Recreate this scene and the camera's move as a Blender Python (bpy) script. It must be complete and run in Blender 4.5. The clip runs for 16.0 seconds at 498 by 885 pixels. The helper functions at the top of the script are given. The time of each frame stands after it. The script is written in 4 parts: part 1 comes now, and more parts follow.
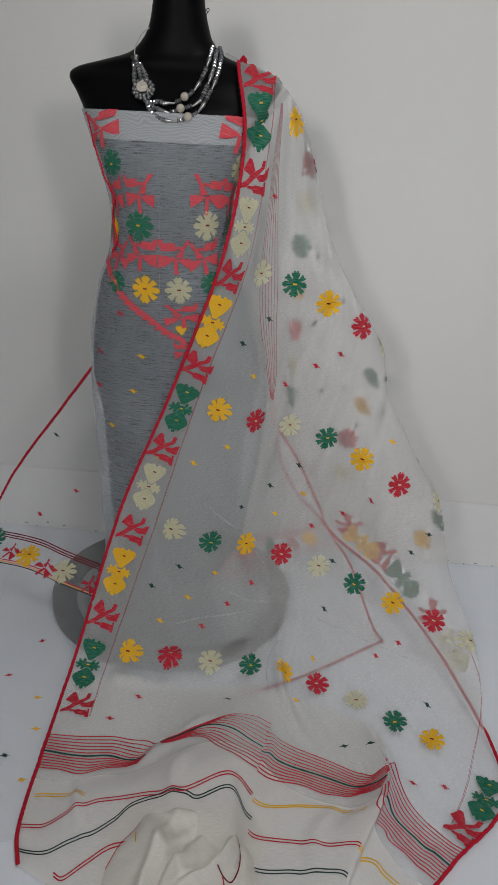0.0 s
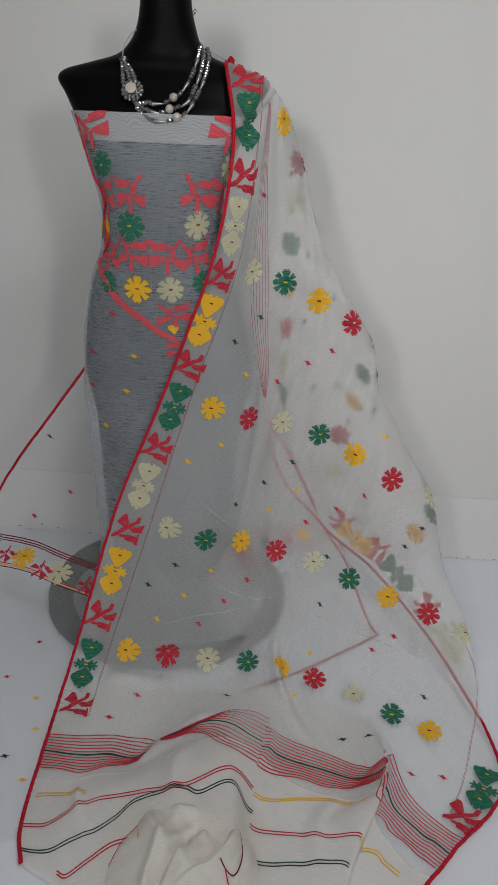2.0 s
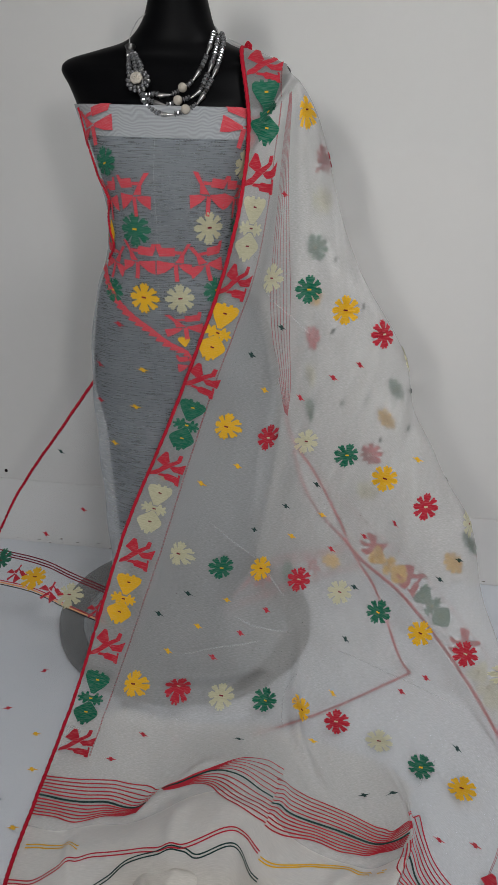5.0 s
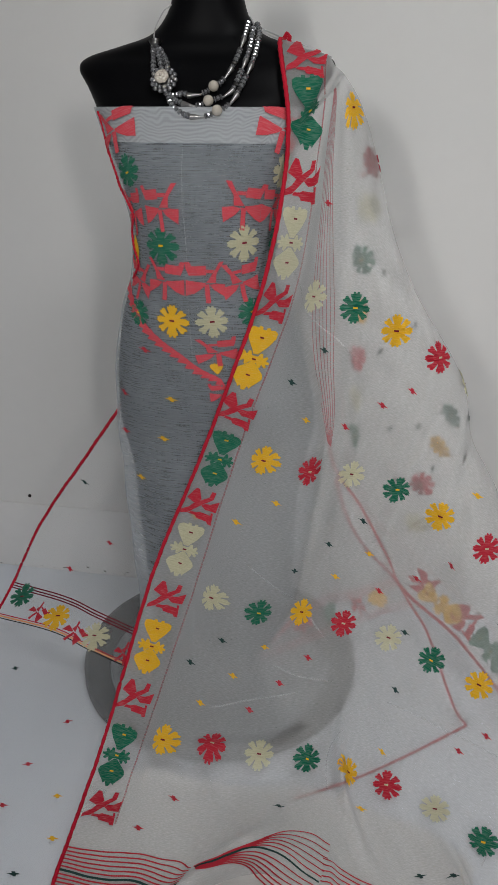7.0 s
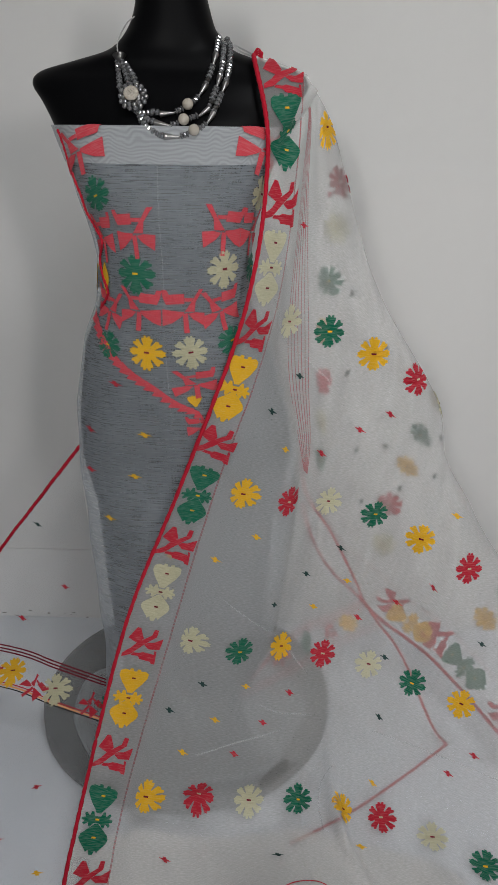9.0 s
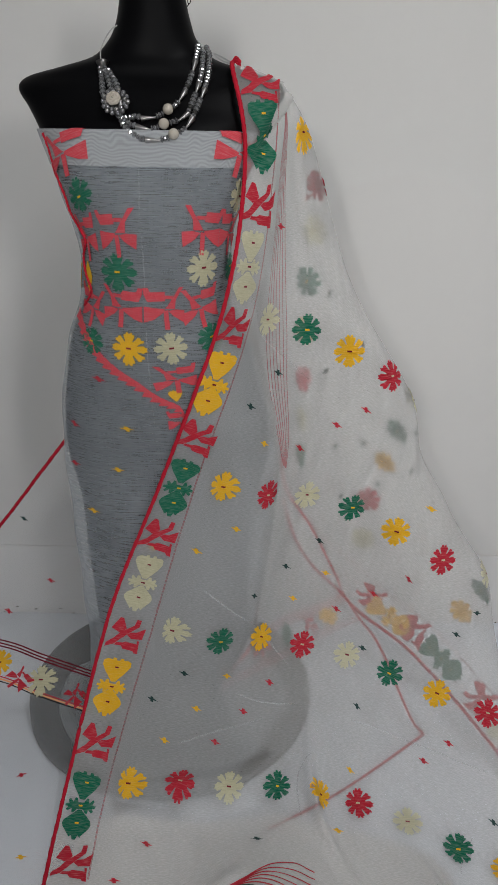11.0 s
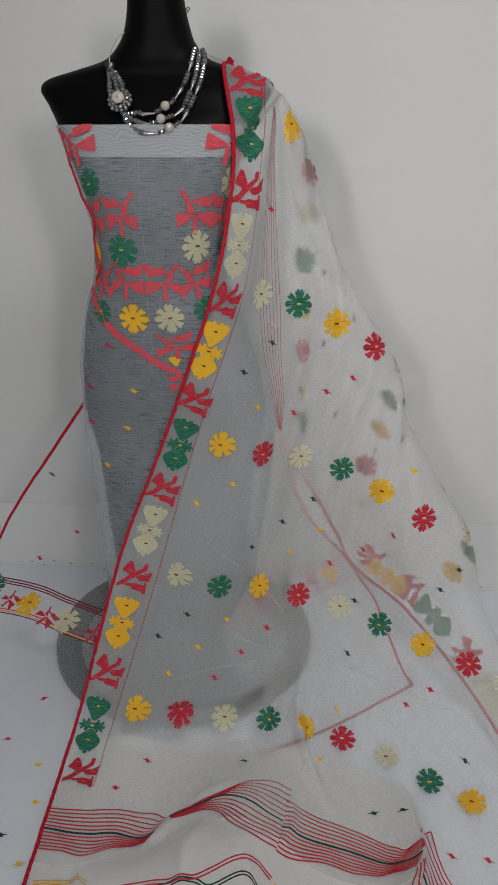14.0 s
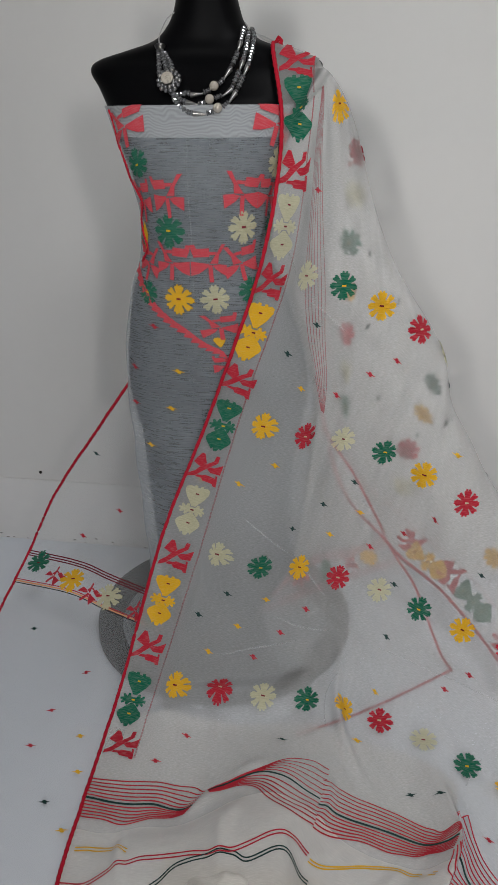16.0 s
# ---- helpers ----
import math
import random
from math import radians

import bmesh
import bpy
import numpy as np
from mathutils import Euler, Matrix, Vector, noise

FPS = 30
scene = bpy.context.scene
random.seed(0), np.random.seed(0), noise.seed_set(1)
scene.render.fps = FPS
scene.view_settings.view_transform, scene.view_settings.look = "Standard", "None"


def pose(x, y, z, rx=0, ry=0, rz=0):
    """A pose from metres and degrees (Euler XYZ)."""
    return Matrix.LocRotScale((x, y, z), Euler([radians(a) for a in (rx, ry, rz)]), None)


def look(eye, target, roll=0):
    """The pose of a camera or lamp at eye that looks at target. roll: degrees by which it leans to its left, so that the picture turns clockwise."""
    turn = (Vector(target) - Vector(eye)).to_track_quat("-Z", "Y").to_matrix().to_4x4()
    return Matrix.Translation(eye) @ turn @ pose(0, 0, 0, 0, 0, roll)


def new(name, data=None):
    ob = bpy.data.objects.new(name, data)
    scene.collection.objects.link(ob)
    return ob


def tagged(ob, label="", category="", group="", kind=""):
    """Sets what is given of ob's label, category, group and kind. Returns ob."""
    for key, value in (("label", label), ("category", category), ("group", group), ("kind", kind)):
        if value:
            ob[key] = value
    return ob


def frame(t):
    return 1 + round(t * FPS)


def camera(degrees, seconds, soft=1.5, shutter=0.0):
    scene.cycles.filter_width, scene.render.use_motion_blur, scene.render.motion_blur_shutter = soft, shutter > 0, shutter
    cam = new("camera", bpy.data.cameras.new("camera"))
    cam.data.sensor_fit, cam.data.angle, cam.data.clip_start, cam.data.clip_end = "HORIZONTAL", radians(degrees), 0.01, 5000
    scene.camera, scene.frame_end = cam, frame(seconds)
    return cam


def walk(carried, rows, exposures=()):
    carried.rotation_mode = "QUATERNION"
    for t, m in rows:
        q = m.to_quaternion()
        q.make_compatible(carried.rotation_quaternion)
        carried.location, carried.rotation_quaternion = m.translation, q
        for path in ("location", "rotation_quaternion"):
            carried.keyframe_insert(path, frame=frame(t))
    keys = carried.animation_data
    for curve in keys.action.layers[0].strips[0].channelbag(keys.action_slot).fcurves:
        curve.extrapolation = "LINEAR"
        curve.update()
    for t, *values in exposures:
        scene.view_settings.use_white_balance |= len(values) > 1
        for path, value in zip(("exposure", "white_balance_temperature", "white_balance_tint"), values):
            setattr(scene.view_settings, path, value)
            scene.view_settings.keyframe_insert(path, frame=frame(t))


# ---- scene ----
from mathutils.geometry import tessellate_polygon

cam = camera(36.1, 16.0, soft=0.9)
PATH = [
    (0, (0.274, 0.026, 1.069), (0.152, 1.873, 0.312), 3.2),
    (0.5, (0.282, 0.006, 1.06), (0.2, 1.861, 0.317), 3.3),
    (1, (0.28, 0.008, 1.063), (0.193, 1.86, 0.312), 2.8),
    (1.5, (0.275, 0.01, 1.064), (0.185, 1.862, 0.314), 2.7),
    (2, (0.267, 0.013, 1.065), (0.172, 1.864, 0.313), 2.5),
    (2.5, (0.271, 0.013, 1.062), (0.152, 1.86, 0.304), 2.2),
    (3, (0.269, 0.018, 1.062), (0.145, 1.865, 0.304), 2.1),
    (3.5, (0.271, 0.036, 1.062), (0.145, 1.883, 0.304), 1.9),
    (6, (0.343, 0.216, 1.059), (0.025, 2.036, 0.295), 1.3),
    (6.5, (0.333, 0.239, 1.063), (-0.003, 2.056, 0.298), 1.0),
    (7, (0.289, 0.295, 1.066), (-0.027, 2.114, 0.298), 0.4),
    (7.5, (0.233, 0.341, 1.073), (0.038, 2.182, 0.316), 0.8),
    (8, (0.176, 0.354, 1.075), (0.075, 2.205, 0.325), 0.8),
    (8.5, (0.151, 0.357, 1.077), (0.109, 2.206, 0.314), 0.8),
    (9, (0.148, 0.349, 1.078), (0.109, 2.204, 0.332), 0.7),
    (9.5, (0.163, 0.338, 1.078), (0.138, 2.196, 0.338), 0.8),
    (12, (0.174, 0.299, 1.071), (0.156, 2.163, 0.347), 1.0),
    (12.5, (0.191, 0.299, 1.076), (0.164, 2.161, 0.348), 0.9),
    (13, (0.232, 0.265, 1.077), (0.178, 2.13, 0.357), 0.8),
    (13.5, (0.273, 0.211, 1.082), (0.161, 2.066, 0.344), 0.5),
    (14, (0.301, 0.172, 1.076), (0.106, 2.016, 0.325), 0.0),
    (14.5, (0.305, 0.153, 1.071), (0.068, 1.991, 0.32), 0.1),
    (15, (0.306, 0.15, 1.069), (0.037, 1.979, 0.306), 0.2),
    (15.5, (0.3, 0.155, 1.071), (0.013, 1.978, 0.299), 0.1),
    (16, (0.293, 0.162, 1.071), (0.003, 1.978, 0.287), -0.3),
]
walk(cam, [(t, look(eye, target, roll)) for t, eye, target, roll in PATH], exposures=[(0, -0.08), (2.5, -0.08), (4.5, 0.0), (16, 0.0)])

# ---- light ----
world = bpy.data.worlds.new("world")
scene.world = world
world.use_nodes = True
wn = world.node_tree.nodes
sky = wn.new("ShaderNodeTexSky")
sky.sky_type = "NISHITA"
sky.sun_disc = False
sky.sun_elevation = radians(40)
sky.sun_rotation = radians(200)
wn["Background"].inputs["Strength"].default_value = 0.08
world.node_tree.links.new(sky.outputs[0], wn["Background"].inputs["Color"])


def rear_light(x, z, w, h, watts, colour, aim):
    """Soft light from behind the camera, where the shadows point; its window is assumed."""
    data = bpy.data.lights.new("rear_soft_light", "AREA")
    data.shape, data.size, data.size_y = "RECTANGLE", w, h
    data.energy, data.color, data.spread = watts, colour, radians(75)
    ob = new("rear_soft_light", data)
    ob.matrix_world = look((x, -1.66, z), (aim, 1.9, 0.80))
    return ob


rear_light(-0.50, 1.77, 0.28, 0.5, 4.4, (1.0, 0.985, 0.96), 0.45)
rear_light(1.50, 1.77, 0.28, 0.5, 4.0, (1.0, 0.985, 0.96), 0.45)

# unseen fill light added under the ceiling to brighten the floor and cloth
lamp = bpy.data.lights.new("overhead_fill", "AREA")
lamp.shape, lamp.size, lamp.energy, lamp.color = "SQUARE", 0.5, 14.8, (0.96, 0.97, 0.985)
new("overhead_fill", lamp).matrix_world = look((0.75, 0.3, 2.64), (0.75, 0.301, 0.0))


# ---- materials ----
def material(name, colour, rough=0.6, metal=0.0, grain=0.0, grain_scale=60.0, bump=0.0, stain=0.0, stain_scale=2.0, spec=0.5):
    """A principled surface with variation at two scales and a fine relief."""
    m = bpy.data.materials.new(name)
    m.use_nodes = True
    nt = m.node_tree
    n, l = nt.nodes, nt.links
    b = n["Principled BSDF"]
    b.inputs["Roughness"].default_value = rough
    b.inputs["Metallic"].default_value = metal
    b.inputs["Specular IOR Level"].default_value = spec
    co = n.new("ShaderNodeTexCoord")
    fine, wide = n.new("ShaderNodeTexNoise"), n.new("ShaderNodeTexNoise")
    fine.inputs["Scale"].default_value, wide.inputs["Scale"].default_value = grain_scale, stain_scale
    fine.inputs["Detail"].default_value, wide.inputs["Detail"].default_value = 5, 4
    l.new(co.outputs["Object"], fine.inputs["Vector"])
    l.new(co.outputs["Object"], wide.inputs["Vector"])
    total = n.new("ShaderNodeMath")
    total.operation = "MULTIPLY_ADD"
    l.new(fine.outputs["Fac"], total.inputs[0])
    total.inputs[1].default_value, total.inputs[2].default_value = 2 * grain, 1 - grain - stain
    more = n.new("ShaderNodeMath")
    more.operation = "MULTIPLY_ADD"
    l.new(wide.outputs["Fac"], more.inputs[0])
    more.inputs[1].default_value = 2 * stain
    l.new(total.outputs[0], more.inputs[2])
    mul = n.new("ShaderNodeVectorMath")
    mul.operation = "SCALE"
    mul.inputs[0].default_value = colour
    l.new(more.outputs[0], mul.inputs["Scale"])
    l.new(mul.outputs[0], b.inputs["Base Color"])
    if bump:
        bp = n.new("ShaderNodeBump")
        bp.inputs["Strength"].default_value, bp.inputs["Distance"].default_value = bump, 0.002
        l.new(fine.outputs["Fac"], bp.inputs["Height"])
        l.new(bp.outputs[0], b.inputs["Normal"])
    return m


def sheer(name, colour, cover, slub=0.12, weft=900.0, moire=0.0, run=38.0):
    """A thin woven cloth: threads that scatter and let light through, with open gaps between them."""
    m = bpy.data.materials.new(name)
    m.use_nodes = True
    nt = m.node_tree
    n, l = nt.nodes, nt.links
    n.remove(n["Principled BSDF"])
    uv = n.new("ShaderNodeUVMap")
    uv.uv_map = "weave"

    def threads(sx, sy, detail):
        mp = n.new("ShaderNodeMapping")
        mp.inputs["Scale"].default_value = (sx, sy, 1)
        t = n.new("ShaderNodeTexNoise")
        t.inputs["Scale"].default_value = 1.0
        t.inputs["Detail"].default_value = detail
        l.new(uv.outputs[0], mp.inputs["Vector"])
        l.new(mp.outputs[0], t.inputs["Vector"])
        return t.outputs["Fac"]

    def calc(op, a, b, c=None):
        node = n.new("ShaderNodeMath")
        node.operation = op
        for k, v in enumerate((a, b, c)):
            if v is None:
                continue
            if isinstance(v, (int, float)):
                node.inputs[k].default_value = v
            else:
                l.new(v, node.inputs[k])
        return node.outputs[0]

    weft_t, warp_t, cloud = threads(run, weft, 4), threads(weft, 14, 2), threads(9, 9, 3)
    s = calc("MULTIPLY_ADD", calc("MULTIPLY", weft_t, weft_t), 5 * slub, cover - 1.33 * slub)
    s = calc("MULTIPLY_ADD", warp_t, 0.7 * slub, calc("SUBTRACT", s, 0.35 * slub))
    s = calc("MULTIPLY_ADD", cloud, 0.8 * slub, calc("SUBTRACT", s, 0.4 * slub))
    if moire:
        mp, wave = n.new("ShaderNodeMapping"), n.new("ShaderNodeTexWave")
        mp.inputs["Scale"].default_value = (1.0, 0.36, 1)
        wave.bands_direction = "Y"
        wave.inputs["Scale"].default_value, wave.inputs["Distortion"].default_value = 75, 20
        wave.inputs["Detail"].default_value, wave.inputs["Detail Scale"].default_value = 1, 0.42
        l.new(uv.outputs[0], mp.inputs["Vector"])
        l.new(mp.outputs[0], wave.inputs["Vector"])
        s = calc("MULTIPLY_ADD", wave.outputs["Fac"], moire, calc("SUBTRACT", s, moire / 2))
    s.node.use_clamp = True
    dif, trl, tra = n.new("ShaderNodeBsdfDiffuse"), n.new("ShaderNodeBsdfTranslucent"), n.new("ShaderNodeBsdfTransparent")
    dif.inputs["Color"].default_value = trl.inputs["Color"].default_value = (*colour, 1)
    body, cloth = n.new("ShaderNodeMixShader"), n.new("ShaderNodeMixShader")
    body.inputs[0].default_value = 0.3
    l.new(dif.outputs[0], body.inputs[1])
    l.new(trl.outputs[0], body.inputs[2])
    l.new(s, cloth.inputs[0])
    l.new(tra.outputs[0], cloth.inputs[1])
    l.new(body.outputs[0], cloth.inputs[2])
    l.new(cloth.outputs[0], n["Material Output"].inputs["Surface"])
    return m


def thread(name, colour, cover=1.0):
    """Coloured yarn woven into the cloth: matt, ribbed along the weft."""
    m = material(name, colour, rough=0.85, grain=0.12, grain_scale=420, bump=0.35, stain=0.10, stain_scale=30, spec=0.15)
    if cover < 1:
        nt = m.node_tree
        n, l = nt.nodes, nt.links
        ground = n.new("ShaderNodeBsdfTransparent" if cover < 0.8 else "ShaderNodeBsdfDiffuse")
        ground.inputs["Color"].default_value = (1, 1, 1, 1) if cover < 0.8 else (0.72, 0.72, 0.71, 1)
        mix = n.new("ShaderNodeMixShader")
        uv, mp, weft = n.new("ShaderNodeUVMap"), n.new("ShaderNodeMapping"), n.new("ShaderNodeTexNoise")
        uv.uv_map = "weave"
        mp.inputs["Scale"].default_value = (70, 620, 1)
        weft.inputs["Scale"].default_value = 1.0
        weft.inputs["Detail"].default_value = 2
        l.new(uv.outputs[0], mp.inputs["Vector"])
        l.new(mp.outputs[0], weft.inputs["Vector"])
        gap = n.new("ShaderNodeMath")
        gap.operation, gap.use_clamp = "MULTIPLY_ADD", True
        gap.inputs[1].default_value, gap.inputs[2].default_value = 0.42, cover - 0.17
        l.new(weft.outputs["Fac"], gap.inputs[0])
        l.new(gap.outputs[0], mix.inputs[0])
        l.new(ground.outputs[0], mix.inputs[1])
        l.new(n["Principled BSDF"].outputs[0], mix.inputs[2])
        l.new(mix.outputs[0], n["Material Output"].inputs["Surface"])
    return m


M_WALL = material("wall_paint", (0.675, 0.665, 0.65), 0.75, grain=0.015, grain_scale=35, bump=0.05, stain=0.035, stain_scale=1.3)
M_SKIRT = material("skirting_paint", (0.71, 0.70, 0.69), 0.6, grain=0.02, grain_scale=40, bump=0.05, stain=0.05, stain_scale=5)
M_FLOOR = material("floor_sheet", (0.74, 0.775, 0.83), 0.5, grain=0.02, grain_scale=30, bump=0.04, stain=0.05, stain_scale=2.2, spec=0.3)
M_CEIL = material("ceiling_paint", (0.8, 0.8, 0.79), 0.9, grain=0.02, stain=0.02)
M_GRIME = material("grime", (0.16, 0.145, 0.13), 0.9, grain=0.3, grain_scale=200)
M_BLACK = material("mannequin_black", (0.0022, 0.0022, 0.0027), 0.45, grain=0.1, grain_scale=90, stain=0.1, stain_scale=6, spec=0.07)
M_DRESS = sheer("dress_weave", (0.73, 0.79, 0.85), 0.34, slub=0.100, weft=620, run=30)
M_VEIL = sheer("veil_weave", (0.835, 0.828, 0.815), 0.335, slub=0.050, weft=660, run=120)
M_PANEL = sheer("panel_weave", (0.80, 0.82, 0.83), 0.25, slub=0.024, weft=620, run=60)
M_END = sheer("folded_weave", (0.88, 0.845, 0.79), 0.62, slub=0.06, weft=800, run=60)
M_UNDER = sheer("under_weave", (0.88, 0.85, 0.80), 0.50, slub=0.03, weft=700, run=110)
M_HEM = sheer("hem_weave", (0.80, 0.82, 0.84), 0.46, slub=0.05, weft=600, moire=0.12)
M_PILE = sheer("gathered_weave", (0.88, 0.845, 0.79), 0.80, slub=0.08, weft=800)
M_RED = thread("red_thread", (0.46, 0.020, 0.038), 0.95)
M_PINK = thread("coral_thread", (0.58, 0.055, 0.075), 0.93)
M_CORD = thread("red_cord", (0.46, 0.012, 0.03))
M_GREEN = thread("green_thread", (0.006, 0.125, 0.07), 0.93)
M_YELLOW = thread("yellow_thread", (0.74, 0.41, 0.02), 0.96)
M_CREAM = thread("cream_thread", (0.60, 0.57, 0.38), 0.74)
M_DARK = thread("dark_green_thread", (0.02, 0.05, 0.045))
M_ROSE = thread("dull_rose_thread", (0.42, 0.13, 0.14), 0.55)
M_MAROON = thread("maroon_thread", (0.16, 0.012, 0.025))
M_BLACKT = thread("black_thread", (0.02, 0.015, 0.015))
M_ORANGE = thread("orange_thread", (0.75, 0.33, 0.13), 0.9)
M_SILVER = material("old_silver", (0.42, 0.41, 0.40), 0.32, 1.0, grain=0.15, grain_scale=300, bump=0.2)
M_STEEL = material("dark_silver", (0.16, 0.155, 0.15), 0.3, 1.0, grain=0.2, grain_scale=300, bump=0.2)
M_PEARL = material("pearl", (0.46, 0.415, 0.35), 0.10, grain=0.03, grain_scale=80, spec=0.6)
M_BEAD = material("smoky_crystal", (0.28, 0.28, 0.29), 0.15, 0.7, grain=0.15, grain_scale=150, spec=0.8)
M_CLEAR = material("clear_crystal", (0.42, 0.43, 0.44), 0.06, 0.35, grain=0.1, grain_scale=150, spec=0.9)
M_CLEAR.node_tree.nodes["Principled BSDF"].inputs["Transmission Weight"].default_value = 0.7
M_PEARL.node_tree.nodes["Principled BSDF"].inputs["Coat Weight"].default_value = 1.0
M_STRING = material("grey_cord", (0.45, 0.44, 0.43), 0.8, grain=0.2, grain_scale=400)
M_PIN = material("steel_pin", (0.6, 0.6, 0.6), 0.3, 1.0)
M_CREASE = sheer("crease_weave", (0.82, 0.83, 0.84), 0.24, slub=0.08)
M_FILL_FRAME = material("fill_frame_white", (0.8, 0.8, 0.8), 0.5)
M_NECK = material("neck_cap_grey", (0.35, 0.35, 0.35), 0.5, grain=0.05)


# ---- building tools ----
def mesh_of(name, verts, faces, mat, smooth=True, uvs=None):
    me = bpy.data.meshes.new(name)
    me.from_pydata([tuple(map(float, v)) for v in verts], [], faces)
    if uvs is not None:
        layer = me.uv_layers.new(name="weave")
        idx = np.zeros(len(me.loops), dtype=np.int32)
        me.loops.foreach_get("vertex_index", idx)
        layer.data.foreach_set("uv", np.asarray(uvs, dtype=np.float32)[idx].ravel())
    me.polygons.foreach_set("use_smooth", [smooth] * len(me.polygons))
    me.materials.append(mat)
    me.update()
    return me


def put(name, verts, faces, mat, parent=None, label="", smooth=True, uvs=None):
    """One mesh object, top-level or as a part."""
    ob = new(name, mesh_of(name, verts, faces, mat, smooth, uvs))
    if parent is not None:
        ob.parent = parent
    if label:
        ob["label"] = label
    return ob


def part(name, bm, mat, parent, label="", smooth=True):
    me = bpy.data.meshes.new(name)
    bm.to_mesh(me)
    bm.free()
    me.polygons.foreach_set("use_smooth", [smooth] * len(me.polygons))
    me.materials.append(mat)
    ob = new(name, me)
    if parent is not None:
        ob.parent = parent
    if label:
        ob["label"] = label
    return ob


def box(name, lo, hi, mat, parent=None, bevel=0.0):
    bm = bmesh.new()
    bmesh.ops.create_cube(bm, size=1)
    for v in bm.verts:
        v.co = [lo[k] + (v.co[k] + 0.5) * (hi[k] - lo[k]) for k in range(3)]
    if bevel:
        bmesh.ops.bevel(bm, geom=bm.edges[:], offset=bevel, segments=2, affect="EDGES")
    return part(name, bm, mat, parent, smooth=False)


def cat(knots, x):
    """Catmull-Rom through the knots (k, ...) at positions x in 0..1."""
    k = np.asarray(knots, float)
    n = len(k) - 1
    s = np.clip(np.asarray(x, float), 0, 1) * n
    i = np.minimum(s.astype(int), n - 1)
    f = (s - i).reshape((-1,) + (1,) * (k.ndim - 1))
    g = np.concatenate([[2 * k[0] - k[1]], k, [2 * k[-1] - k[-2]]])
    a, b, c, d = g[i], g[i + 1], g[i + 2], g[i + 3]
    return 0.5 * (2 * b + (c - a) * f + (2 * a - 5 * b + 4 * c - d) * f**2 + (3 * b - a - 3 * c + d) * f**3)


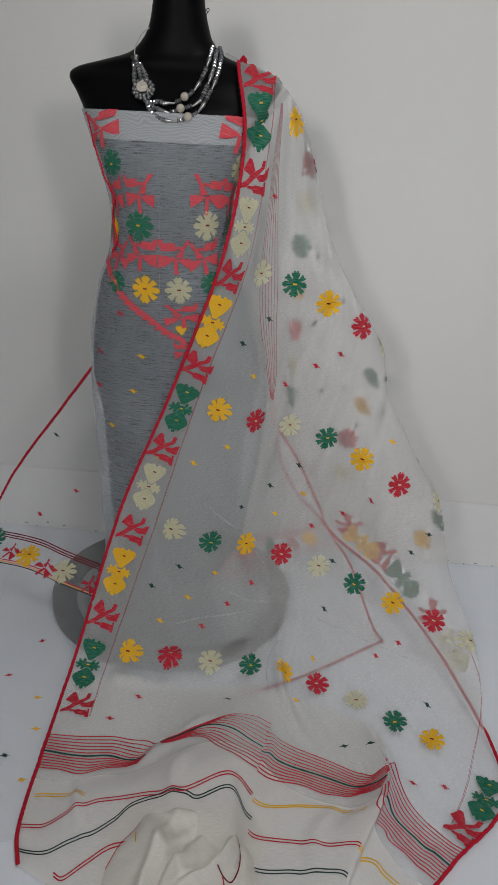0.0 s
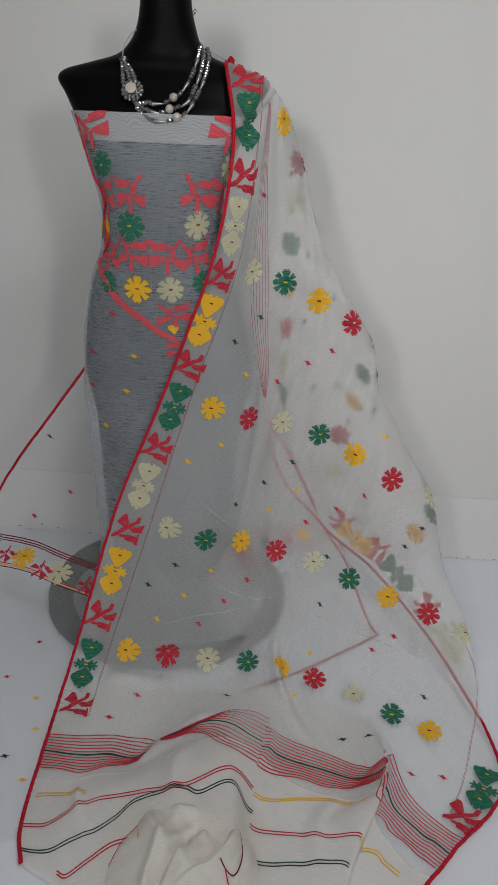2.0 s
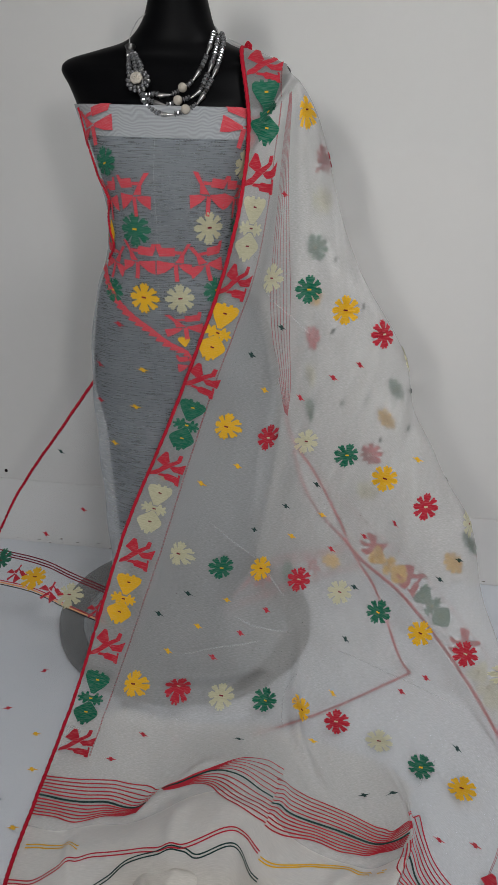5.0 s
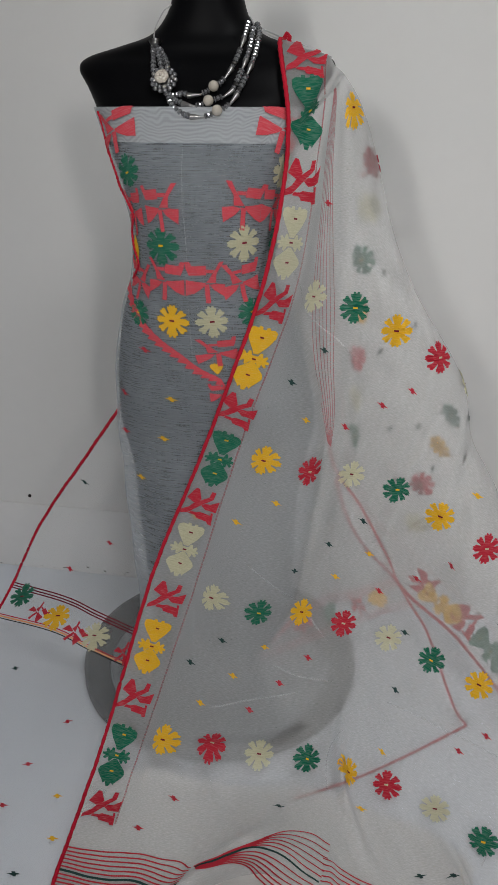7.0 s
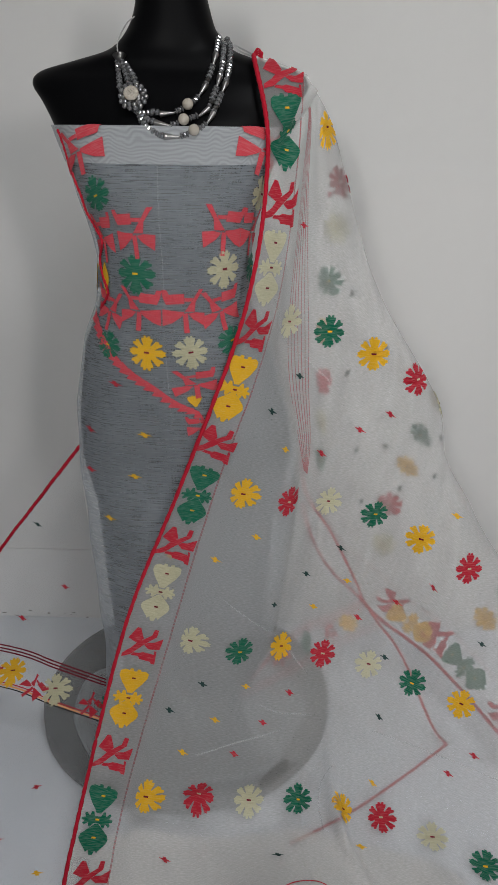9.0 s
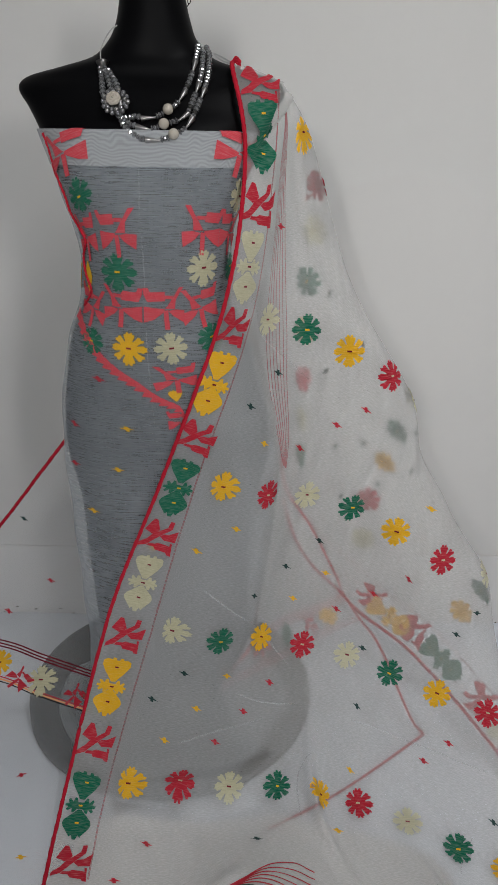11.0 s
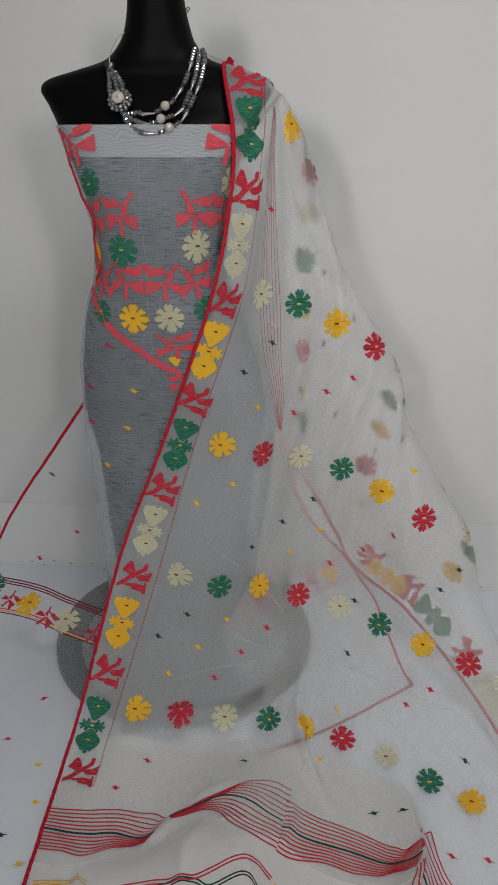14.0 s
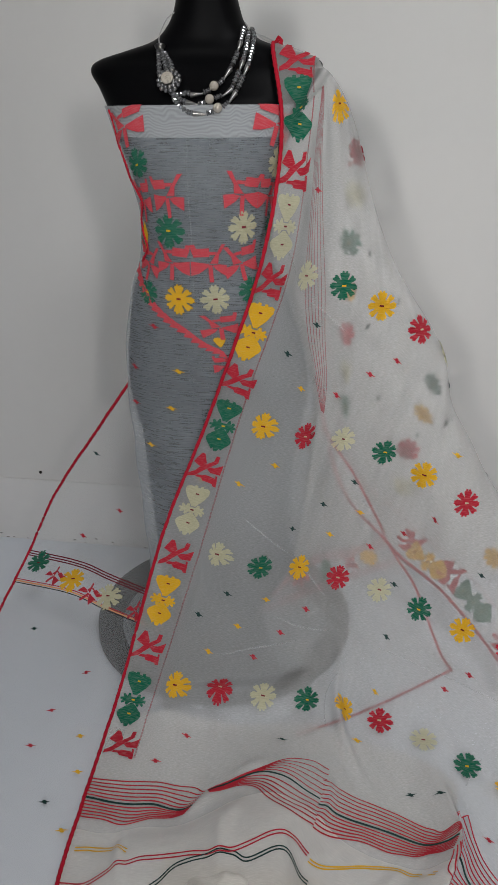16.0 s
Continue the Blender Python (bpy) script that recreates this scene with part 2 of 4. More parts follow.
class Sheet:
    """A cloth lofted through guide threads; u runs across it, v along it."""

    def __init__(self, guides, ripple=0.0, floor=None):
        self.g = np.asarray(guides, float)
        self.ripple, self.floor = ripple, floor

    def raw(self, u, v):
        n = len(self.g) - 1
        u, v = np.atleast_1d(np.asarray(u, float)), np.atleast_1d(np.asarray(v, float))
        along = np.stack([cat(thread_, v) for thread_ in self.g])
        s = np.clip(u, 0, 1) * n
        i = np.minimum(s.astype(int), n - 1)
        f = (s - i)[:, None]
        g = np.concatenate([[2 * along[0] - along[1]], along, [2 * along[-1] - along[-2]]])
        k = np.arange(len(u))
        a, b, c, d = g[i, k], g[i + 1, k], g[i + 2, k], g[i + 3, k]
        p = 0.5 * (2 * b + (c - a) * f + (2 * a - 5 * b + 4 * c - d) * f**2 + (3 * b - a - 3 * c + d) * f**3)
        if self.ripple:
            w = np.sin(p[:, 0] * 61 + 2.1 * np.sin(p[:, 2] * 17 + p[:, 1] * 9)) * np.sin(p[:, 2] * 23 + p[:, 1] * 31 + 1.3) + 0.5 * np.sin(p[:, 0] * 143 + p[:, 1] * 90 + p[:, 2] * 38)
            p = p + (self.ripple * w)[:, None] * np.array([0.0, -0.75, 0.65])
        if self.floor is not None:
            p[:, 2] = np.maximum(p[:, 2], self.floor)
        return p

    def at(self, u, v, off=0.0):
        p = self.raw(u, v)
        if off:
            p = p + off * self.normal(u, v)
        return p

    def normal(self, u, v):
        e = 2e-3
        a = self.raw(np.asarray(u) + e, v) - self.raw(np.asarray(u) - e, v)
        b = self.raw(u, np.asarray(v) + e) - self.raw(u, np.asarray(v) - e)
        n = np.cross(b, a)
        n /= np.linalg.norm(n, axis=1, keepdims=True) + 1e-12
        flip = np.sign((n * np.array([0.1, -1.0, 0.6])).sum(1))
        flip[flip == 0] = 1
        return n * flip[:, None]

    def rates(self, u, v):
        """Metres along the cloth for one unit of u and of v at a place."""
        e = 0.008
        u, v = float(np.clip(u, e, 1 - e)), float(np.clip(v, e, 1 - e))
        a = (self.raw(u + e, v) - self.raw(u - e, v))[0] / (2 * e)
        b = (self.raw(u, v + e) - self.raw(u, v - e))[0] / (2 * e)
        return max(np.linalg.norm(a), 0.12), max(np.linalg.norm(b), 0.12)

    def steps(self, u, v, q):
        """Steps in u and v for offsets q in metres, square to the thread that runs along the cloth."""
        e = 0.008
        uc, vc = float(np.clip(u, e, 1 - e)), float(np.clip(v, e, 1 - e))
        ru, rv = self.rates(u, v)
        a = (self.raw(uc + e, vc) - self.raw(uc - e, vc))[0]
        b = (self.raw(uc, vc + e) - self.raw(uc, vc - e))[0]
        a, b = a / (np.linalg.norm(a) + 1e-9), b / (np.linalg.norm(b) + 1e-9)
        lean = float(np.clip(a @ b, -0.8, 0.8))
        across = q[:, 0] / math.sqrt(1 - lean * lean)
        return across / ru, (q[:, 1] - across * lean) / rv

    def along_rates(self, us, v):
        e = 0.008
        vv = np.full(len(us), float(np.clip(v, e, 1 - e)))
        b = (self.raw(us, vv + e) - self.raw(us, vv - e)) / (2 * e)
        return np.maximum(np.linalg.norm(b, axis=1), 0.12)

    def mesh(self, name, nu, nv, mat, parent, label="", u0=0.0, u1=1.0, v0=0.0, v1=1.0, size=(1.0, 2.0)):
        uu, vv = np.meshgrid(np.linspace(u0, u1, nu + 1), np.linspace(v0, v1, nv + 1))
        uu, vv = uu.ravel(), vv.ravel()
        w = nu + 1
        faces = [(j * w + i, j * w + i + 1, (j + 1) * w + i + 1, (j + 1) * w + i) for j in range(nv) for i in range(nu)]
        return put(name, self.at(uu, vv), faces, mat, parent, label, uvs=np.stack([uu * size[0], vv * size[1]], 1))

    @staticmethod
    def quarter(tris, verts):
        """Each triangle cut into four, so that a figure follows the folds of its cloth."""
        made, out = {}, []
        for t in tris:
            mid = []
            for a, b in zip(t, t[1:] + t[:1]):
                key = (min(a, b), max(a, b))
                if key not in made:
                    made[key] = len(verts)
                    verts.append(((verts[a][0] + verts[b][0]) / 2, (verts[a][1] + verts[b][1]) / 2))
                mid.append(made[key])
            out += [[t[0], mid[0], mid[2]], [mid[0], t[1], mid[1]], [mid[2], mid[1], t[2]], mid]
        return out

    def shape(self, name, polys, u, v, mat, parent, label="", turn=0.0, off=0.0018):
        """Lay flat polygons (lists of (across, along) in metres) on the cloth round (u, v)."""
        c, s = math.cos(radians(turn)), math.sin(radians(turn))
        verts, faces = [], []
        for poly in polys:
            base = len(verts)
            verts += [tuple(map(float, q)) for q in poly]
            tris = [[base + k for k in t] for t in tessellate_polygon([[Vector((x, y, 0)) for x, y in poly]])]
            size = max(np.ptp(np.asarray(poly, float), axis=0))
            for _ in range(2 if size > 0.03 else 1):
                tris = self.quarter(tris, verts)
            faces += tris
        q = np.asarray(verts)
        q = np.stack([q[:, 0] * c - q[:, 1] * s, q[:, 0] * s + q[:, 1] * c], 1)
        du, dv = self.steps(u, v, q)
        pts = self.at(u + du, v + dv, off)
        return put(name, pts, faces, mat, parent, label, smooth=False, uvs=q + np.array([u * 3.1, v * 2.3]))

    def ribbon(self, name, us, vs, width, mat, parent, label="", across=False, off=0.0008):
        """A woven line along the path (us, vs), that wide in metres; across: its width lies along u."""
        us, vs = np.asarray(us, float), np.asarray(vs, float)
        p = self.at(us, vs, off)
        t = np.gradient(p, axis=0)
        side = np.cross(t, self.normal(us, vs))
        side /= np.linalg.norm(side, axis=1, keepdims=True) + 1e-12
        verts = np.concatenate([p - side * width / 2, p + side * width / 2])
        n = len(us)
        return put(name, verts, [(k, k + 1, n + k + 1, n + k) for k in range(n - 1)], mat, parent, label)


def tube(name, pts, radius, mat, parent=None, label="", sides=8, closed=False, twist=0.0):
    """A round cord along the points; twist gives it a braided, uneven edge."""
    p = np.asarray(pts, float)
    n = len(p)
    t = np.gradient(p, axis=0)
    t /= np.linalg.norm(t, axis=1, keepdims=True) + 1e-12
    ref = np.where(np.abs(t[:, 2:3]) > 0.9, np.array([[1.0, 0, 0]]), np.array([[0, 0, 1.0]]))
    a = np.cross(t, ref)
    a /= np.linalg.norm(a, axis=1, keepdims=True) + 1e-12
    b = np.cross(t, a)
    verts = []
    for k in range(n):
        r = (radius[k] if np.ndim(radius) else radius) * (1 + twist * math.sin(k * 1.9))
        for s in range(sides):
            w = 2 * math.pi * s / sides
            verts.append(p[k] + r * (math.cos(w) * a[k] + math.sin(w) * b[k]))
    faces = [(k * sides + s, k * sides + (s + 1) % sides, (k + 1) * sides + (s + 1) % sides, (k + 1) * sides + s) for k in range(n - 1) for s in range(sides)]
    faces += [tuple(range(sides))[::-1], tuple((n - 1) * sides + s for s in range(sides))]
    return put(name, verts, faces, mat, parent, label)


# woven figures, in units of their half size
def mirrored(half):
    """The outline and its mirror image across the upright axis, closed."""
    return half + [(-x, y) for x, y in reversed(half) if x]


def flower(r):
    """Eight stepped petals round a centre, as a loom draws them."""
    quarter = [(0.0, 0.86), (0.08, 0.99), (0.20, 0.99), (0.20, 0.84), (0.33, 0.86), (0.33, 0.72), (0.21, 0.45), (0.24, 0.38)]
    quarter += [(0.42, 0.60), (0.52, 0.73), (0.66, 0.70), (0.68, 0.57), (0.84, 0.55), (0.82, 0.42), (0.55, 0.28), (0.46, 0.17)]
    quarter += [(0.72, 0.22), (0.80, 0.23), (0.88, 0.14), (1.0, 0.10), (0.93, 0.0)]
    half = quarter + [(x, -y) for x, y in reversed(quarter) if y]
    return [[(r * x, r * y) for x, y in mirrored(half)]]


def dash(w, h):
    return [[(-w, -h), (w, -h), (w, h), (-w, h)]]


def sprig(w, h):
    """A small lozenge with two offset bars."""
    return [[(-w, -0.30 * h), (0.2 * w, -0.42 * h), (w, 0.25 * h), (-0.2 * w, 0.42 * h)], [(-0.42 * w, -h), (0.10 * w, -0.9 * h), (0.38 * w, h), (-0.10 * w, 0.9 * h)]]


def vase(w, h, s):
    """A heart-shaped bud with a notched rim; s = -1 turns it over."""
    half = [(0.0, 0.80), (0.12, 0.80), (0.14, 0.98), (0.36, 1.0), (0.40, 0.84), (0.72, 0.88), (0.98, 0.72), (1.0, 0.35), (0.70, -0.2), (0.30, -0.75), (0.16, -1.0)]
    return [[(w * x, s * h * y) for x, y in mirrored(half)]]


def bud(w, h, s):
    """A pointed bud on a short stem."""
    half = [(0.10, 1.0), (0.90, 0.30), (1.0, 0.06), (0.92, -0.16), (0.46, -0.70), (0.38, -0.86), (0.22, -0.70), (0.11, -1.0)]
    return [[(w * x, s * h * y) for x, y in mirrored(half)]]


def small_bloom(w, h):
    """A flat crenellated bloom between two buds."""
    half = [(0.0, 0.42), (0.22, 0.46), (0.40, 0.95), (0.52, 0.90), (0.55, 0.42), (0.80, 0.78), (0.90, 0.55), (0.78, 0.20), (1.0, 0.18)]
    half += [(1.0, -0.14), (0.76, -0.20), (0.86, -0.62), (0.74, -0.80), (0.52, -0.40), (0.44, -0.95), (0.30, -0.92), (0.20, -0.42), (0.0, -0.40)]
    return [[(w * x, h * y) for x, y in mirrored(half)]]


def tree(w, h):
    """The red figure between the buds: a slanting stem, two winged blocks and a forked bar."""
    x = [
        [(0.36, 1.0), (0.60, 1.0), (0.58, 0.56), (0.16, 0.18), (-0.16, -0.18), (-0.52, -0.60), (-1.0, -0.82), (-0.97, -0.58), (-0.58, -0.24), (-0.34, 0.12), (0.30, 0.62)],
        [(-0.54, 1.0), (-0.36, 0.98), (-0.08, 0.38), (-0.22, 0.18), (-0.40, 0.08), (-0.86, 0.30)],
        [(1.0, 0.54), (0.94, -0.14), (0.30, -0.20), (0.02, 0.02), (0.20, 0.18), (0.50, 0.22)],
        [(-0.42, -0.50), (-0.10, -0.48), (0.04, -0.40), (0.70, -0.46), (0.66, -0.24), (0.80, -0.26), (0.88, -1.0), (0.66, -1.0), (0.56, -0.88), (-0.02, -0.82), (-0.12, -0.66), (-0.50, -0.66)],
    ]
    return [[(w * a, -h * b) for a, b in p] for p in x]


def antler(w, h, side=1):
    """The coral figure of the dress: a slanting arm, a horned bar, two blocks and a stem; side = -1 mirrors it."""
    x = [
        [(-0.98, 0.97), (-0.74, 0.97), (-0.48, 0.60), (-0.10, 0.14), (0.04, 0.01), (-0.48, -0.02), (-0.56, 0.42)],
        [(0.02, 0.80), (0.72, 0.80), (0.80, 1.0), (1.0, 1.0), (0.95, 0.70), (0.82, 0.36), (0.02, 0.36)],
        [(-0.44, 0.60), (0.01, 0.62), (0.01, 0.46), (-0.34, 0.44)],
        [(0.06, 0.0), (0.50, 0.06), (0.96, 0.16), (0.96, -0.62), (0.62, -0.50), (0.20, -0.22), (0.06, -0.08)],
        [(-0.12, -0.06), (0.12, -0.10), (0.12, -1.0), (-0.12, -1.0)],
        [(-1.0, -0.12), (-0.50, -0.05), (-0.14, -0.10), (-0.36, -0.36), (-0.92, -0.74)],
    ]
    return [[(side * w * a, -h * b) for a, b in p] for p in x]


# ---- the room ----
WALL_Y = 1.888
wall_north = tagged(box("wall_north", (-2.4, WALL_Y, 0), (2.6, WALL_Y + 0.12, 2.7), M_WALL), "plain off-white painted wall behind the mannequin", "wall", kind="structure")
wall_west = tagged(box("wall_west", (-2.52, -1.8, 0), (-2.4, WALL_Y + 0.12, 2.7), M_WALL), "plain off-white painted side wall", "wall", kind="structure")
wall_east = tagged(box("wall_east", (2.6, -1.8, 0), (2.72, WALL_Y + 0.12, 2.7), M_WALL), "plain off-white painted side wall", "wall", kind="structure")
# unseen rear wall, with two openings assumed round the rear lights
wall_south = tagged(box("wall_south", (-2.4, -1.82, 0), (2.6, -1.7, 1.15), M_WALL), "plain off-white unseen rear wall with two assumed openings", "wall", kind="structure")
for lo, hi in (((-2.4, -1.82, 2.35), (2.6, -1.7, 2.7)), ((-2.4, -1.82, 1.15), (-0.95, -1.7, 2.35)), ((-0.05, -1.82, 1.15), (1.05, -1.7, 2.35)), ((1.95, -1.82, 1.15), (2.6, -1.7, 2.35))):
    box("wall_piece", lo, hi, M_WALL, wall_south)
floor_ob = tagged(box("floor", (-2.52, -1.82, -0.1), (2.72, WALL_Y + 0.12, 0), M_FLOOR), "pale bluish white sheet-covered floor", "floor", kind="structure")
ceiling_ob = tagged(box("ceiling", (-2.52, -1.82, 2.7), (2.72, WALL_Y + 0.12, 2.8), M_CEIL), "white painted ceiling", "ceiling", kind="structure")

# made-up housing for the overhead fill, out of view
fill_housing = tagged(new("fill_housing"), "flat square white housing added round the unseen overhead fill", "ceiling light")
box("frame", (0.47, 0.02, 2.655), (1.03, 0.58, 2.70), M_FILL_FRAME, fill_housing, bevel=0.004)

# skirting: a low band that stands a few millimetres proud, with a shadow line along its top
SK = 0.185
skirting = tagged(box("baseboard", (-2.4, WALL_Y - 0.006, 0), (2.6, WALL_Y, SK), M_SKIRT, bevel=0.0015), "white painted flush skirting along the wall", "baseboard", kind="structure")
bm = bmesh.new()
rng = random.Random(5)
x = -2.0
while x < 2.2:
    n = rng.choice((1, 1, 2, 3))
    x += rng.uniform(0.004, 0.05)
    w, h, z = rng.uniform(0.001, 0.007), rng.uniform(0.0006, 0.002), abs(rng.gauss(0, 0.007)) + 0.002
    ring = [bm.verts.new((x + w * math.cos(k * 1.05) * rng.uniform(0.6, 1.2), WALL_Y - 0.0066, z + h * math.sin(k * 1.05))) for k in range(6)]
    bm.faces.new(ring)
scuffs = tagged(part("scuff_marks", bm, M_GRIME, None, smooth=False), "small dark scuffs along the foot of the wall", "scuffs", kind="stuff")
bm = bmesh.new()
bmesh.ops.create_uvsphere(bm, u_segments=10, v_segments=6, radius=0.0045)
for v in bm.verts:
    v.co = (v.co.x - 0.543, v.co.y * 0.6 + WALL_Y - 0.001, v.co.z + 0.206)
tagged(part("nail", bm, M_BLACKT, None), "small black nail in the wall", "nail", "nails in the wall")
bm = bmesh.new()
bmesh.ops.create_uvsphere(bm, u_segments=8, v_segments=6, radius=0.0028)
for v in bm.verts:
    v.co = (v.co.x + 0.593, v.co.y * 0.5 + WALL_Y - 0.003, v.co.z + 0.184)
tagged(part("nail", bm, M_GRIME, None), "tiny grey nail head on the skirting edge", "nail", "nails in the wall")


# ---- the mannequin ----
# height, middle x, half width, middle y, depth in front, depth behind, squareness
BODY = [
    (0.050, 0.020, 0.130, 1.56, 0.080, 0.080, 0.90),
    (0.280, 0.018, 0.140, 1.53, 0.075, 0.085, 0.90),
    (0.420, 0.018, 0.145, 1.515, 0.072, 0.090, 0.90),
    (0.510, 0.020, 0.152, 1.51, 0.070, 0.095, 0.92),
    (0.590, 0.022, 0.168, 1.50, 0.070, 0.100, 0.92),
    (0.660, 0.020, 0.164, 1.495, 0.084, 0.100, 0.90),
    (0.720, 0.016, 0.152, 1.49, 0.089, 0.095, 0.90),
    (0.790, 0.013, 0.135, 1.485, 0.096, 0.085, 0.90),
    (0.850, 0.013, 0.111, 1.48, 0.098, 0.080, 0.90),
    (0.910, 0.014, 0.107, 1.48, 0.107, 0.080, 0.88),
    (0.960, 0.013, 0.113, 1.48, 0.111, 0.082, 0.86),
    (1.010, 0.012, 0.129, 1.48, 0.104, 0.085, 0.84),
    (1.080, 0.011, 0.155, 1.485, 0.084, 0.088, 0.82),
]
UPPER = [
    (1.115, 0.011, 0.174, 1.495, 0.068, 0.080, 0.80),
    (1.140, 0.011, 0.189, 1.50, 0.056, 0.072, 0.78),
    (1.156, 0.011, 0.178, 1.505, 0.047, 0.064, 0.80),
    (1.170, 0.011, 0.130, 1.508, 0.046, 0.060, 0.88),
    (1.184, 0.012, 0.086, 1.512, 0.046, 0.058, 0.96),
    (1.205, 0.012, 0.063, 1.515, 0.048, 0.056, 1.0),
    (1.230, 0.013, 0.052, 1.517, 0.047, 0.053, 1.0),
    (1.265, 0.012, 0.045, 1.518, 0.044, 0.050, 1.0),
    (1.300, 0.012, 0.043, 1.518, 0.043, 0.048, 1.0),
    (1.312, 0.012, 0.036, 1.518, 0.036, 0.041, 1.0),
]


def ring_at(row, theta, grow=0.0):
    z, cx, a, yc, df, db, sq = row
    s, c = np.sin(theta), np.cos(theta)
    sx = np.sign(s) * np.abs(s) ** sq
    cy = np.sign(c) * np.abs(c) ** sq
    return np.stack([cx + (a + grow) * sx, np.where(c > 0, yc - (df + grow) * cy, yc - (db + grow) * cy), np.full_like(theta, z)], 1)


def mannequin():
    """Black shop mannequin: torso, shoulders and neck on a broad round base, in one mesh."""
    rows = np.array(BODY + UPPER)
    zs = np.linspace(0, 1, 110)
    fine = cat(rows, zs)
    th = np.linspace(0, 2 * math.pi, 64, endpoint=False)
    verts = np.concatenate([ring_at(r, th) for r in fine])
    n, k = len(th), len(fine)
    faces = [(j * n + i, j * n + (i + 1) % n, (j + 1) * n + (i + 1) % n, (j + 1) * n + i) for j in range(k - 1) for i in range(n)]
    faces.append(tuple((k - 1) * n + i for i in range(n)))
    # base plate
    b0 = len(verts)
    prof = [(0.0, 0.0), (0.985, 0.0), (1.0, 0.006), (1.0, 0.030), (0.975, 0.042), (0.90, 0.048), (0.45, 0.056), (0.30, 0.06)]
    base = np.concatenate([np.stack([0.004 + 0.285 * r * np.sin(th), 1.600 - 0.285 * r * np.cos(th), np.full_like(th, z)], 1) for r, z in prof])
    faces += [(b0 + j * n + i, b0 + j * n + (i + 1) % n, b0 + (j + 1) * n + (i + 1) % n, b0 + (j + 1) * n + i) for j in range(len(prof) - 1) for i in range(n)]
    faces.append(tuple(b0 + (len(prof) - 1) * n + i for i in range(n)))
    ob = put("mannequin", np.concatenate([verts, base]), faces, M_BLACK)
    return tagged(ob, "matt black headless shop mannequin on a round base", "mannequin")


mannequin()
bm = bmesh.new()
bmesh.ops.create_cone(bm, cap_ends=True, segments=32, radius1=0.034, radius2=0.031, depth=0.008)
bmesh.ops.bevel(bm, geom=[e for e in bm.edges if e.calc_face_angle(0) > 0.5], offset=0.0015, segments=2, affect="EDGES")
for v in bm.verts:
    v.co += Vector((0.012, 1.518, 1.3165))
tagged(part("neck_cap", bm, M_NECK, None), "grey cap on the top of the mannequin's neck", "cap")


# ---- guide threads of the cloths, from the shoulder down ----
THREADS = []
THREADS.append([(0.123, 1.52, 1.181), (0.145, 1.432, 1.059), (0.119, 1.39, 0.859), (0.025, 1.405, 0.588), (-0.069, 1.385, 0.343), (-0.138, 1.279, 0.062), (-0.136, 1.06, 0.012), (-0.122, 0.904, 0.008), (-0.099, 0.837, 0.006)])
THREADS.append([(0.19, 1.515, 1.156), (0.186, 1.455, 1.049), (0.159, 1.44, 0.836), (0.077, 1.42, 0.578), (0.004, 1.4, 0.323), (-0.069, 1.29, 0.064), (-0.072, 1.054, 0.015), (-0.072, 0.909, 0.015), (-0.045, 0.807, 0.01)])
THREADS.append([(0.194, 1.53, 1.153), (0.205, 1.49, 1.08), (0.181, 1.49, 0.818), (0.117, 1.448, 0.561), (0.033, 1.418, 0.303), (-0.035, 1.295, 0.065), (-0.017, 1.056, 0.02), (-0.03, 0.942, 0.03), (0.004, 0.784, 0.012)])
THREADS.append([(0.197, 1.55, 1.149), (0.226, 1.511, 1.09), (0.247, 1.53, 0.794), (0.189, 1.491, 0.53), (0.114, 1.433, 0.272), (0.052, 1.305, 0.04), (0.049, 1.056, 0.03), (0.043, 0.949, 0.05), (0.077, 0.772, 0.015)])
THREADS.append([(0.198, 1.57, 1.147), (0.263, 1.585, 1.026), (0.316, 1.505, 0.766), (0.258, 1.51, 0.507), (0.184, 1.466, 0.244), (0.134, 1.307, 0.03), (0.174, 1.1, 0.075), (0.125, 0.956, 0.08), (0.156, 0.764, 0.02)])
THREADS.append([(0.195, 1.585, 1.146), (0.258, 1.62, 0.942), (0.385, 1.5, 0.728), (0.338, 1.51, 0.486), (0.261, 1.494, 0.21), (0.218, 1.329, 0.03), (0.246, 1.081, 0.07), (0.21, 0.973, 0.095), (0.232, 0.757, 0.03)])
THREADS.append([(0.19, 1.6, 1.146), (0.25, 1.63, 0.854), (0.432, 1.55, 0.672), (0.412, 1.475, 0.46), (0.346, 1.495, 0.188), (0.289, 1.296, 0.045), (0.328, 1.074, 0.03), (0.255, 0.922, 0.03), (0.276, 0.74, 0.02)])
THREADS.append([(0.184, 1.61, 1.146), (0.25, 1.65, 0.764), (0.425, 1.62, 0.59), (0.486, 1.445, 0.422), (0.427, 1.488, 0.153), (0.356, 1.307, 0.02), (0.428, 1.049, 0.02), (0.338, 0.922, 0.02), (0.323, 0.741, 0.015)])
THREADS.append([(0.178, 1.62, 1.147), (0.251, 1.66, 0.671), (0.416, 1.66, 0.512), (0.577, 1.49, 0.373), (0.512, 1.458, 0.134), (0.437, 1.278, 0.012), (0.478, 1.047, 0.06), (0.419, 0.907, 0.045), (0.361, 0.741, 0.02)])
THREADS.append([(0.173, 1.63, 1.147), (0.252, 1.67, 0.59), (0.39, 1.68, 0.422), (0.602, 1.56, 0.294), (0.596, 1.42, 0.123), (0.511, 1.226, 0.01), (0.474, 1.02, 0.03), (0.405, 0.837, 0.02), (0.369, 0.738, 0.02)])
